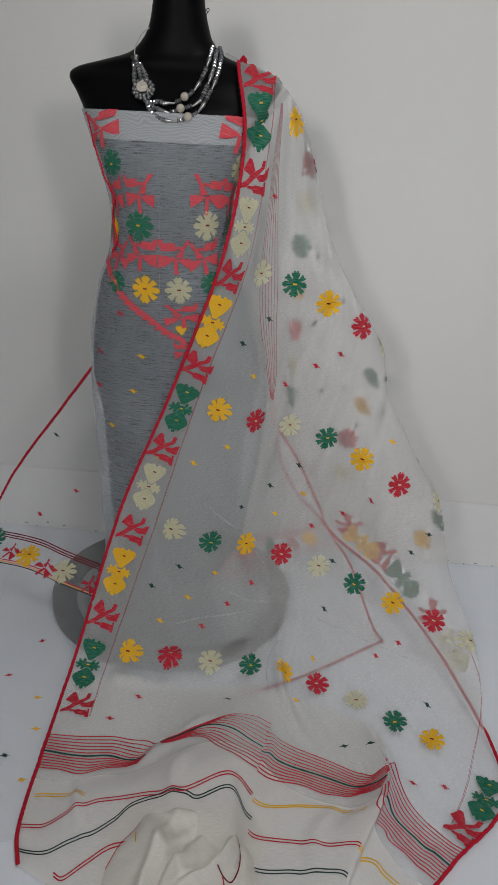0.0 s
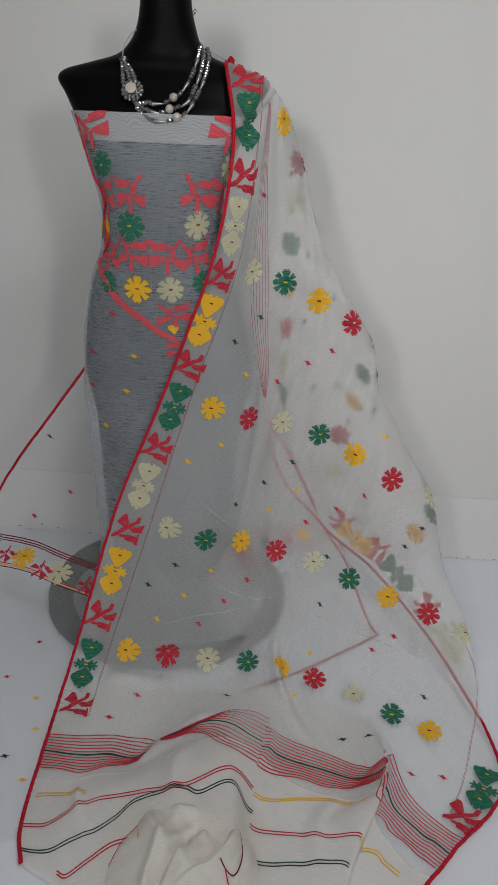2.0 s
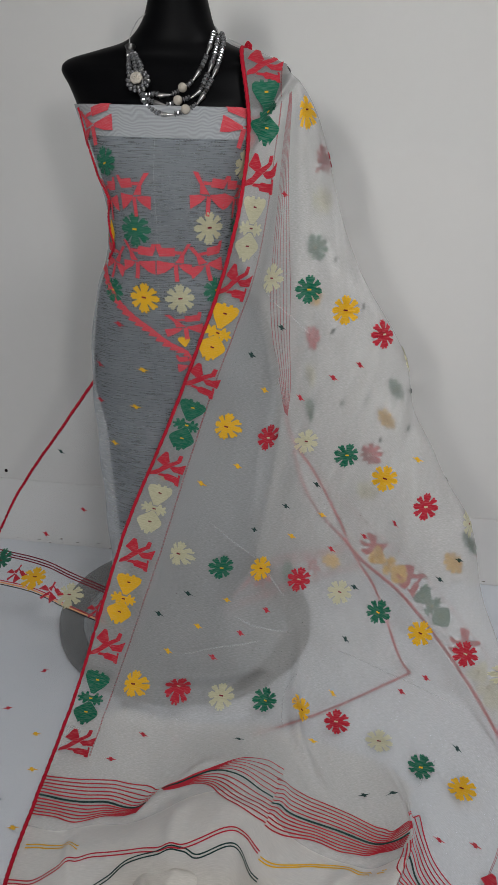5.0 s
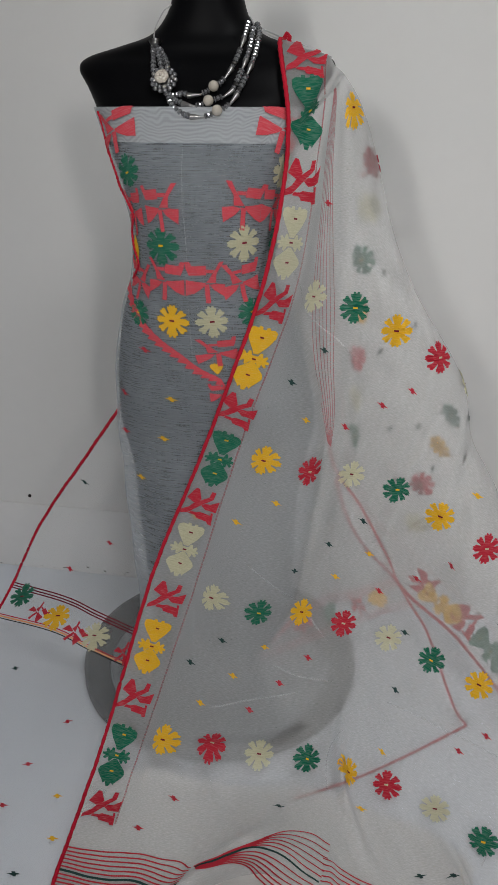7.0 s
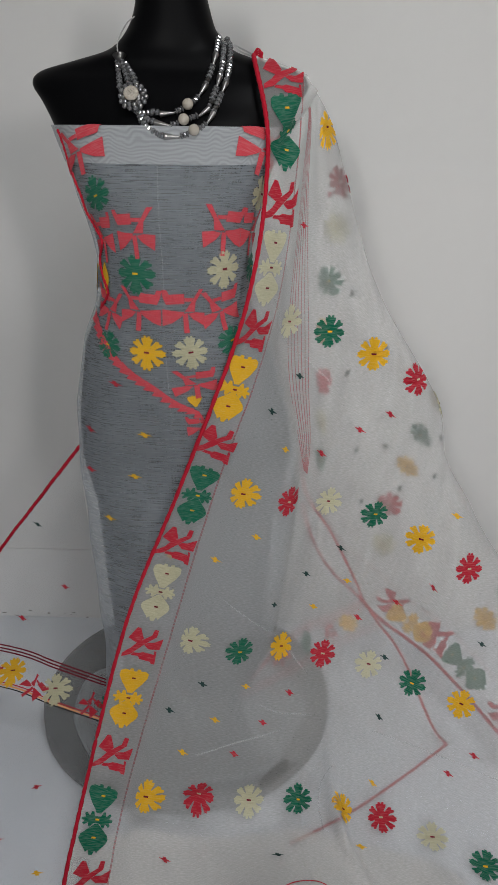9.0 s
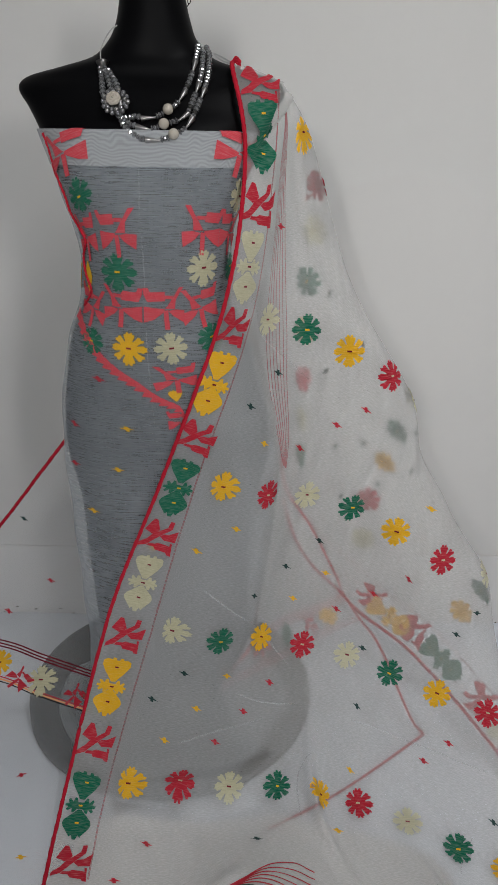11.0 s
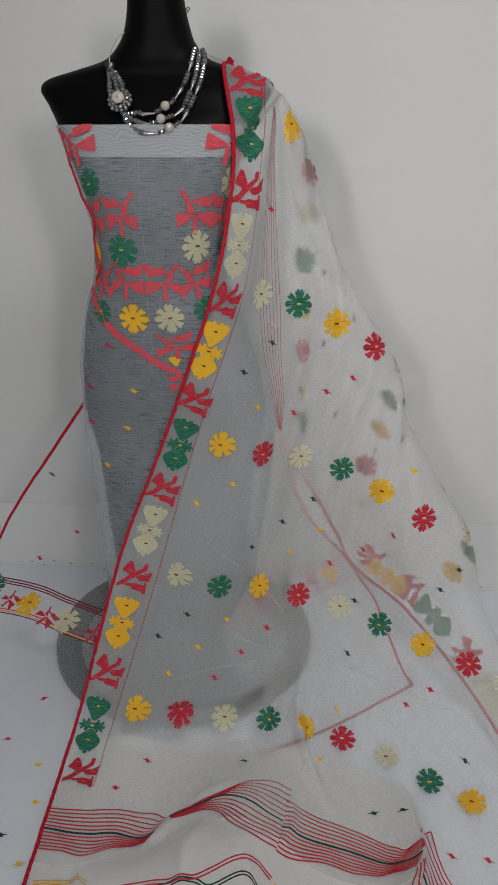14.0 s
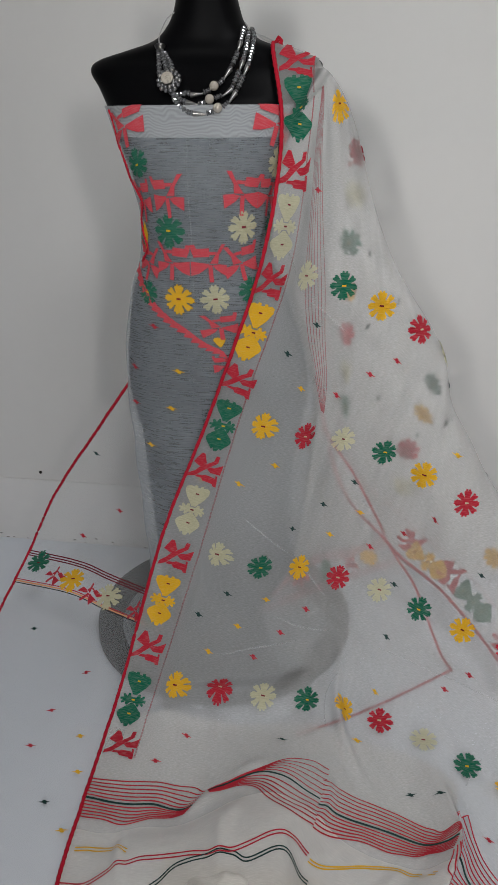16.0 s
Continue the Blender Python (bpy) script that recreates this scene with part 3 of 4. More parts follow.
THREADS.append([(0.167, 1.64, 1.148), (0.254, 1.68, 0.512), (0.388, 1.69, 0.329), (0.582, 1.6, 0.22), (0.68, 1.42, 0.081), (0.577, 1.19, 0.012), (0.524, 0.951, 0.012), (0.432, 0.812, 0.01), (0.381, 0.738, 0.01)])
THREADS.append([(0.161, 1.65, 1.148), (0.253, 1.69, 0.45), (0.402, 1.69, 0.246), (0.541, 1.61, 0.161), (0.685, 1.373, 0.06), (0.638, 1.123, 0.012), (0.548, 0.932, 0.01), (0.452, 0.802, 0.01), (0.4, 0.73, 0.008)])
THREADS.append([(0.155, 1.655, 1.149), (0.224, 1.69, 0.415), (0.365, 1.7, 0.179), (0.498, 1.61, 0.107), (0.631, 1.382, 0.04), (0.695, 1.095, 0.006), (0.573, 0.921, 0.006), (0.467, 0.794, 0.006), (0.415, 0.726, 0.006)])
LEFT_OUT = [(-0.152, 1.5, 0.604), (-0.249, 1.56, 0.475), (-0.33, 1.6, 0.368), (-0.395, 1.62, 0.27), (-0.455, 1.6, 0.144), (-0.461, 1.53, 0.113), (-0.506, 1.503, 0.02), (-0.44, 1.275, 0.006), (-0.35, 1.002, 0.006), (-0.302, 0.848, 0.006)]
LEFT_A = [(-0.154, 1.5, 0.598), (-0.22, 1.56, 0.457), (-0.269, 1.6, 0.344), (-0.289, 1.6, 0.259), (-0.313, 1.55, 0.157), (-0.313, 1.49, 0.123), (-0.339, 1.452, 0.03), (-0.269, 1.245, 0.015), (-0.225, 1.032, 0.006), (-0.17, 0.868, 0.006)]
LEFT_B = [(-0.155, 1.5, 0.592), (-0.191, 1.55, 0.451), (-0.217, 1.6, 0.32), (-0.223, 1.6, 0.236), (-0.23, 1.53, 0.14), (-0.225, 1.47, 0.101), (-0.213, 1.373, 0.06), (-0.197, 1.245, 0.03), (-0.158, 1.041, 0.008), (-0.104, 0.879, 0.006)]
LEFT_IN = [(-0.152, 1.49, 0.59), (-0.148, 1.5, 0.462), (-0.130, 1.51, 0.344), (-0.105, 1.51, 0.251), (-0.095, 1.49, 0.123), (-0.095, 1.44, 0.08), (-0.105, 1.334, 0.058), (-0.11, 1.227, 0.03), (-0.093, 1.052, 0.006), (-0.046, 0.887, 0.006)]
RIGHT_OUT = [(0.208, 1.52, 0.624), (0.223, 1.58, 0.492), (0.282, 1.64, 0.374), (0.344, 1.7, 0.229), (0.365, 1.7, 0.182), (0.391, 1.66, 0.158), (0.429, 1.6, 0.129), (0.483, 1.521, 0.03), (0.509, 1.491, 0.008)]
RIGHT_A = [(0.204, 1.5, 0.631), (0.208, 1.55, 0.503), (0.242, 1.6, 0.377), (0.276, 1.64, 0.236), (0.284, 1.64, 0.182), (0.305, 1.6, 0.155), (0.332, 1.54, 0.118), (0.367, 1.463, 0.02), (0.373, 1.373, 0.008)]
RIGHT_IN = [(0.2, 1.48, 0.637), (0.195, 1.5, 0.523), (0.185, 1.51, 0.404), (0.175, 1.48, 0.269), (0.131, 1.446, 0.183), (0.115, 1.436, 0.157), (0.139, 1.42, 0.072), (0.16, 1.367, 0.02), (0.205, 1.256, 0.008)]


RIGHT_B = [(0.202, 1.49, 0.634), (0.2, 1.52, 0.515), (0.215, 1.54, 0.39), (0.222, 1.53, 0.262), (0.203, 1.505, 0.236), (0.212, 1.495, 0.175), (0.225, 1.45, 0.085), (0.26, 1.4, 0.025), (0.29, 1.31, 0.008)]


# ---- the dress cloth on the mannequin ----
class Wrap(Sheet):
    """Cloth that goes round the body; u goes round from behind one side to behind the other, v down."""

    def __init__(self, rows, turn0, turn1):
        self.rows, self.t0, self.t1 = np.asarray(rows, float), radians(turn0), radians(turn1)

    def raw(self, u, v):
        u, v = np.atleast_1d(np.asarray(u, float)), np.atleast_1d(np.asarray(v, float))
        r = cat(self.rows, v)
        th = self.t0 + (self.t1 - self.t0) * u
        s, c = np.sin(th), np.cos(th)
        sq = r[:, 6]
        sx, cy = np.sign(s) * np.abs(s) ** sq, np.sign(c) * np.abs(c) ** sq
        z = r[:, 0]
        w = 0.0012 * np.sin(r[:, 0] * 47 + 3 * np.sin(th * 2.3)) + 0.0015 * np.sin(th * 9 + r[:, 0] * 12) * np.clip((0.75 - r[:, 0]) / 0.3, 0, 1)
        x = r[:, 1] + (r[:, 2] + w) * sx
        y = np.where(c > 0, r[:, 3] - (r[:, 4] + w) * cy, r[:, 3] - (r[:, 5] + w) * cy)
        return np.stack([x, y, z], 1)


G = 0.005
DRESS_ROWS = [(z, cx, a + G, yc, df + G, db + G, sq) for z, cx, a, yc, df, db, sq in reversed(BODY) if z > 0.6]
DRESS_ROWS[0] = (1.088, 0.011, 0.159, 1.485, 0.086, 0.092, 0.82)
DRESS_ROWS += [
    (0.590, 0.024, 0.176, 1.50, 0.078, 0.105, 0.92),
    (0.500, 0.024, 0.172, 1.50, 0.078, 0.105, 0.92),
    (0.400, 0.022, 0.168, 1.51, 0.092, 0.105, 0.92),
    (0.300, 0.020, 0.160, 1.515, 0.110, 0.105, 0.92),
    (0.200, 0.018, 0.152, 1.52, 0.122, 0.10, 0.92),
    (0.120, 0.018, 0.158, 1.53, 0.140, 0.10, 0.92),
    (0.072, 0.018, 0.185, 1.55, 0.165, 0.10, 0.95),
    (0.063, 0.017, 0.202, 1.56, 0.198, 0.10, 0.98),
    (0.053, 0.014, 0.222, 1.575, 0.258, 0.10, 0.98),
    (0.012, 0.012, 0.235, 1.58, 0.284, 0.10, 0.98),
]
DRESS = Wrap(DRESS_ROWS, -170, 170)

dress = tagged(new("dress_cloth"), "grey sheer unstitched dress cloth with woven flowers wrapped round the mannequin", "dress cloth")
DRESS.mesh("body_cloth", 120, 200, M_DRESS, dress, size=(0.9, 1.1))

# the top edge is turned over once more
class Fold(Wrap):
    def raw(self, u, v):
        p = DRESS.raw(u, np.asarray(v) * 0.033)
        n = p - np.array([0.011, 1.485, 0.0])
        n[:, 2] = 0
        n /= np.linalg.norm(n, axis=1, keepdims=True)
        return p + 0.0025 * n


Fold(DRESS_ROWS, -170, 170).mesh("turned_hem", 120, 14, M_HEM, dress, "paler doubled hem along the chest", size=(0.9, 0.1))

LEFT = Sheet([LEFT_OUT, LEFT_A, LEFT_B, LEFT_IN], ripple=0.0012, floor=0.004)
LEFT.mesh("side_panel", 48, 130, M_PANEL, dress, "very sheer side of the dress cloth spread over the floor", size=(0.5, 1.0))
RIGHT = Sheet([RIGHT_IN, RIGHT_B, RIGHT_A, RIGHT_OUT], ripple=0.0012, floor=0.004)
RIGHT.mesh("side_panel", 48, 110, M_PANEL, dress, "very sheer side of the dress cloth spread behind the scarf", size=(0.5, 1.0))

# ---- the long scarf ----
CLEAR = np.array(sorted([*DRESS_ROWS, *[(z, cx, a + 0.008, yc, df + 0.011, db, sq) for z, cx, a, yc, df, db, sq in UPPER]]))


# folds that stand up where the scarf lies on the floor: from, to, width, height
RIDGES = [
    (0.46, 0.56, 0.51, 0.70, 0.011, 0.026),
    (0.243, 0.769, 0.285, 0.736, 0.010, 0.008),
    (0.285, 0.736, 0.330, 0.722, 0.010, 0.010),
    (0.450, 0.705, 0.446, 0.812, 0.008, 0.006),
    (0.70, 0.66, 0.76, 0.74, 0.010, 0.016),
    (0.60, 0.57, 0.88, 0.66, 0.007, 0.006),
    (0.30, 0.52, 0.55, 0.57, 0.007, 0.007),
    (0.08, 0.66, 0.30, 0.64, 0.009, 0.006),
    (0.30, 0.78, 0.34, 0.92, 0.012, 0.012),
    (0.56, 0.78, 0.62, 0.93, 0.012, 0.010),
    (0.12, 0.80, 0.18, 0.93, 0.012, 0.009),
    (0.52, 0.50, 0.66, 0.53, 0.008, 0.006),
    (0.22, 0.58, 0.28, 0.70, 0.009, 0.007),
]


class Veil(Sheet):
    """The scarf, which lies on the dress where it comes in front of it."""

    def raw(self, u, v):
        p = Sheet.raw(self, u, v)
        uu = np.atleast_1d(np.asarray(u, float))
        hang = np.clip((p[:, 2] - 0.15) / 0.3, 0, 1) * np.clip((uu - 0.14) / 0.2, 0, 1)
        drape = np.sin(uu * 71 + 2.0 * np.sin(p[:, 2] * 4.0)) + 0.6 * np.sin(uu * 127 + p[:, 2] * 5 + 1.0)
        p[:, 1] += 0.0045 * hang * drape
        vv = np.atleast_1d(np.asarray(v, float))
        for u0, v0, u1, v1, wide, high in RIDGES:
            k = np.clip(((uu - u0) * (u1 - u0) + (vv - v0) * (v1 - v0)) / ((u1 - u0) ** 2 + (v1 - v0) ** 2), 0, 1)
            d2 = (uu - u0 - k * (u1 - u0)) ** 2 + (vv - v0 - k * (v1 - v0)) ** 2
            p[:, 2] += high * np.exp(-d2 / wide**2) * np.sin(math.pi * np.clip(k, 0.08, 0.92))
        # the loose side stands out where it falls towards the floor
        p[:, 0] += 0.024 * np.exp(-(((uu - 0.592) / 0.045) ** 2) - ((vv - 0.312) / 0.040) ** 2)
        z = np.clip(p[:, 2], 0.0, 1.3)
        zs = CLEAR[:, 0]
        col = [np.interp(z, zs, CLEAR[:, k]) for k in range(7)]
        s = np.clip((p[:, 0] - col[1]) / (col[2] + 0.008), -1, 1)
        c = np.sqrt(1 - np.abs(s) ** (2 / col[6])) ** col[6]
        front = col[3] - (col[4] + 0.009) * c
        inside = (uu < 0.42) & (np.abs(s) < 0.995)
        p[:, 1] = np.where(inside & (p[:, 2] < 1.175) & (p[:, 2] > 0.11), np.minimum(p[:, 1], front), p[:, 1])
        on_base = inside & (p[:, 2] < 0.07)
        e = np.sqrt(((p[:, 0] - 0.012) / 0.31) ** 2 + ((p[:, 1] - 1.60) / 0.30) ** 2)
        p[:, 2] = np.where(on_base, np.maximum(p[:, 2], 0.062 * np.clip((1.25 - e) / 0.25, 0, 1)), p[:, 2])
        return p


VEIL = Veil(THREADS, ripple=0.0014, floor=0.008)
scarf = tagged(new("sheer_scarf"), "long white sheer scarf with woven flowers draped from shoulder to floor", "scarf")
VEIL.mesh("scarf_cloth", 180, 190, M_VEIL, scarf, v1=0.79, size=(1.1, 2.2))
VEIL.mesh("scarf_underlay", 90, 40, M_UNDER, scarf, "second layer where the scarf is folded under", u0=0.004, u1=0.74, v0=0.652, v1=0.79, size=(1.1, 2.2)).location.z = -0.003
VEIL.mesh("scarf_end", 180, 60, M_END, scarf, "creamier folded end of the scarf", v0=0.79, size=(1.1, 2.2))


# ---- woven figures: places on the cloths, across and along ----
SPRIG_DARK = [(0.172, 0.309), (0.212, 0.287), (0.383, 0.41), (0.34, 0.438), (0.29, 0.461), (0.546, 0.542), (0.523, 0.488), (0.647, 0.44), (0.66, 0.415), (0.21, 0.533), (0.17, 0.559), (0.638, 0.277), (0.536, 0.273), (0.468, 0.155), (0.657, 0.329), (0.365, 0.682), (0.797, 0.591), (0.654, 0.7), (0.59, 0.7)]
SPRIG_RED = [(0.401, 0.103), (0.167, 0.188), (0.378, 0.29), (0.34, 0.31), (0.291, 0.338), (0.503, 0.435), (0.543, 0.407), (0.456, 0.461), (0.373, 0.537), (0.334, 0.557), (0.292, 0.581), (0.211, 0.672), (0.154, 0.702), (0.678, 0.563), (0.704, 0.54), (0.805, 0.69), (0.877, 0.666)]
SPRIG_YELLOW = [(0.216, 0.335), (0.214, 0.405), (0.156, 0.431), (0.414, 0.434), (0.373, 0.462), (0.283, 0.532), (0.243, 0.559), (0.209, 0.587), (0.564, 0.597), (0.524, 0.655), (0.553, 0.337)]
SPRIG_BEHIND = [(0.5, 0.189), (0.522, 0.172), (0.591, 0.159), (0.7, 0.188), (0.663, 0.219), (0.784, 0.213), (0.711, 0.255)]
TREES = [(0.045, 0.022), (0.048, 0.166), (0.039, 0.263), (0.045, 0.343), (0.04, 0.429), (0.038, 0.515), (0.037, 0.59), (0.046, 0.687)]
PAIRS = [(0.045, 0.094), (0.04, 0.216), (0.037, 0.303), (0.045, 0.385), (0.039, 0.471), (0.037, 0.551), (0.037, 0.639)]
DRESS_FLOWERS = [(0.467, 0.29), (0.532, 0.288), (0.615, 0.175), (0.445, 0.181), (0.386, 0.066), (0.705, 0.064), (0.725, 0.181), (0.389, 0.284), (0.615, 0.275), (0.25, 0.202)]
DRESS_TREES = [(0.452, 0.120), (0.610, 0.116), (0.695, 0.122), (0.372, 0.13)]
DRESS_TOP = [(0.372, 0.018), (0.655, 0.016)]
DRESS_CHAIN = [(0.372, 0.235), (0.450, 0.230), (0.530, 0.231), (0.608, 0.231)]
DRESS_V = [(0.308, 0.243), (0.367, 0.272), (0.405, 0.296), (0.445, 0.319), (0.481, 0.338), (0.508, 0.36), (0.533, 0.375), (0.539, 0.407)]
DRESS_LOW = [(0.534, 0.330), (0.528, 0.353), (0.530, 0.395)]
DRESS_SPRIGS = [(0.455, 0.411), (0.431, 0.475), (0.374, 0.527), (0.345, 0.414), (0.331, 0.476), (0.41, 0.334), (0.482, 0.561)]
LEFT_SPRIGS = [(0.19, 0.159), (0.201, 0.668), (0.444, 0.884), (0.626, 0.299), (0.305, 0.387), (0.598, 0.717), (0.333, 0.778), (0.266, 0.822), (0.66, 0.814), (0.702, 0.852), (0.632, 0.917)]
LEFT_BAND = [(0.088, 0.49), (0.208, 0.521), (0.325, 0.527), (0.488, 0.541), (0.652, 0.53), (0.836, 0.532), (0.94, 0.522)]
RIGHT_BAND = [(0.789, 0.56), (0.63, 0.566), (0.44, 0.562), (0.26, 0.555)]
PIN_A = [(0.136, 0.072), (0.125, 0.142), (0.14, 0.188), (0.168, 0.251), (0.201, 0.296), (0.243, 0.335), (0.269, 0.356)]
PIN_B = [(0.153, 0.08), (0.166, 0.15), (0.184, 0.189), (0.21, 0.248), (0.231, 0.292), (0.263, 0.334), (0.277, 0.358)]


def seen_flower(sheet, u, v, r, mat, parent, label, heart=None, turn=0.0):
    ob = sheet.shape("woven_flower", flower(r), u, v, mat, parent, label, turn)
    sheet.shape("flower_centre", dash(0.14 * r, 0.055 * r), u, v, heart or M_MAROON, ob, "", turn, off=0.0027)
    return ob


def bud_pair(sheet, u, v, mat, parent, label, k=1.0, flip=1):
    """A notched bud, a small bloom and a pointed bud in a row along the border."""
    ru, rv = sheet.rates(u, v)
    a = sheet.shape("woven_bud", vase(0.0245 * k, 0.0215, -1 * flip), u, v - 0.029 / rv * flip, mat, parent, label)
    b = sheet.shape("woven_bloom", small_bloom(0.0255 * k, 0.0125), u, v + 0.001 / rv * flip, mat, parent, label)
    c = sheet.shape("woven_bud", bud(0.0245 * k, 0.0240, -1 * flip), u, v + 0.030 / rv * flip, mat, parent, label)
    for ob, w in ((a, v - 0.034 / rv * flip), (b, v + 0.001 / rv * flip), (c, v + 0.028 / rv * flip)):
        sheet.shape("bud_centre", dash(0.0032, 0.0013), u, w, M_YELLOW if mat is M_GREEN else M_MAROON, ob, off=0.0027)


# scarf: rows of flowers, thread by thread
KIND = {"y": (M_YELLOW, "golden yellow woven flower"), "r": (M_RED, "crimson woven flower"), "c": (M_CREAM, "cream woven flower"), "g": (M_GREEN, "dark green woven flower")}
for row, colours in ((1, "gyrcgyrcg"), (2, "cgyrcgyrc"), (3, "yrcgyrcgy"), (4, "cgyrcgyrc"), (5, "yrcgyrcgy")):
    for k, key in enumerate(colours):
        if row == 1 and k == 0:
            continue
        mat, label = KIND[key]
        u, v = ((k + 2) / 12, row / 8) if (row, k) != (1, 2) else (0.362, 0.115)
        seen_flower(VEIL, u, v, 0.0258, mat, scarf, label, M_YELLOW if key == "g" else (M_CREAM if key == "r" else M_MAROON))
for places, mat in ((SPRIG_DARK, M_DARK), (SPRIG_RED, M_RED), (SPRIG_YELLOW, M_YELLOW), (SPRIG_BEHIND, M_DARK)):
    for u, v in places:
        VEIL.shape("woven_sprig", sprig(0.0112, 0.0046), u, v, mat, scarf, turn=6)

# scarf: both borders
for side in (0, 1):
    for k, (u, v) in enumerate(TREES):
        if side == 0 or (k > 1 and not 0.50 < v < 0.62):
            VEIL.shape("woven_tree", tree(0.0320, 0.0300), u if side == 0 else 0.95, v + (0.012 if side else 0), M_RED, scarf, "crimson forked figure in the border")
    for (u, v), mat in zip(PAIRS, (M_GREEN, M_CREAM, M_YELLOW, M_GREEN, M_CREAM, M_YELLOW, M_GREEN)):
        if side == 0 or (v > 0.3 and not 0.52 < v < 0.60):
            bud_pair(VEIL, u if side == 0 else 1 - u, v + (0.012 if side else 0), mat, scarf, "pair of woven buds in the border")
edge_v = np.linspace(0, 1, 320)
for u in (0.0, 1.0):
    tube("edge_cord", VEIL.at(np.full(320, u), u * 0.125 + (1 - 0.125 * u) * edge_v, 0.001), 0.0033, M_CORD, scarf, "thick red corded edge", 6, twist=0.12)
for u0, v1 in ((1 / 12, 0.70), (11 / 12, 0.70)):
    for du in (-0.0012, 0.0012):
        VEIL.ribbon("border_line", np.full(160, u0 + du), np.linspace(0.01, v1, 160), 0.0010, M_ROSE, scarf)
# pin stripes that run down beside the border
for k in range(7):
    q = cat([(a[0] + (b[0] - a[0]) * k / 6, a[1] + (b[1] - a[1]) * k / 6, 0.0) for a, b in zip(PIN_A, PIN_B)], np.linspace(0, 1, 90))
    VEIL.ribbon("pin_stripe", q[:, 0], q[:, 1], 0.0013, M_ROSE, scarf)

# scarf: stripes and lines near the end


def cross_line(sheet, name, v, shift, width, mat, parent, label="", u0=0.0, u1=1.0, n=260):
    us = np.linspace(u0, u1, n)
    rates = sheet.along_rates(us, v)
    rates = np.convolve(np.pad(rates, 6, mode="edge"), np.ones(13) / 13, mode="valid")
    return sheet.ribbon(name, us, v + shift / rates, width, mat, parent, label)


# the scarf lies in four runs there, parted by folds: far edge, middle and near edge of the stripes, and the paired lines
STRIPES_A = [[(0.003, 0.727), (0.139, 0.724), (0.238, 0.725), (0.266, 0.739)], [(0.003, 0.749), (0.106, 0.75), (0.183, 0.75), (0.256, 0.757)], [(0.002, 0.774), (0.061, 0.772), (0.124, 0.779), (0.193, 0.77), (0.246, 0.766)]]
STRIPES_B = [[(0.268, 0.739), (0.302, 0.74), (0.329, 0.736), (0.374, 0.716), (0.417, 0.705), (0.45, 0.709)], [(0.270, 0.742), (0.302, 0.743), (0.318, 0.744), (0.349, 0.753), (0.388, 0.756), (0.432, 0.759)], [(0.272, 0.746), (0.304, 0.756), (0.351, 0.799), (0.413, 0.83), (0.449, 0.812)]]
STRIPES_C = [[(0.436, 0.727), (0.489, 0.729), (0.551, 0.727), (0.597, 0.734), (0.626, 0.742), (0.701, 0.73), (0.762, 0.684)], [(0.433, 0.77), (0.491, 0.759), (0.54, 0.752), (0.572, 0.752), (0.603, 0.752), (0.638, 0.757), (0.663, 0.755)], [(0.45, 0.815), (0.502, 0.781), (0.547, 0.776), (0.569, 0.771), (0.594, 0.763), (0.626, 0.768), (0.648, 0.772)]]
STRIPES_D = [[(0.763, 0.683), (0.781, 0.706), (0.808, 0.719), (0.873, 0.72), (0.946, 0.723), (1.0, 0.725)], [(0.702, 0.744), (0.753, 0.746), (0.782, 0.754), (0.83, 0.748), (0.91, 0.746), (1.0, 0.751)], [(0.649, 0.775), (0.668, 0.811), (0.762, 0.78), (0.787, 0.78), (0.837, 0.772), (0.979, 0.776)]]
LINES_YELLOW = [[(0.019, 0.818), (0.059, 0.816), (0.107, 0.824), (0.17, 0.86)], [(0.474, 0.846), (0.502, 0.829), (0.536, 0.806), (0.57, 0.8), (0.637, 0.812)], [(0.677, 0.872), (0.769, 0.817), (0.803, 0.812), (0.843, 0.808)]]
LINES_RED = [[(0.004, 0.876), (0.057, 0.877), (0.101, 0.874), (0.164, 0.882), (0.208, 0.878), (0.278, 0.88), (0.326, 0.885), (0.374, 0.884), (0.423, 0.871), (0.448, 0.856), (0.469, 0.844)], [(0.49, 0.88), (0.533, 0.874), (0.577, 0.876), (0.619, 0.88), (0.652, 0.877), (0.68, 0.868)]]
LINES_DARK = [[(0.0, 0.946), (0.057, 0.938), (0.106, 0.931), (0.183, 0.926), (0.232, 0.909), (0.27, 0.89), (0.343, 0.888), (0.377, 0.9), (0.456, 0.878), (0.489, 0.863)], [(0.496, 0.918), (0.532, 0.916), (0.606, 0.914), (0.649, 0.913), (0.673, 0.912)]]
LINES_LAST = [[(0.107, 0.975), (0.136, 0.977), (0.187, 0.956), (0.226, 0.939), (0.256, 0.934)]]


def run_of(knots, n):
    return cat([(*q, 0.0) for q in knots], np.linspace(0, 1, n))[:, :2]


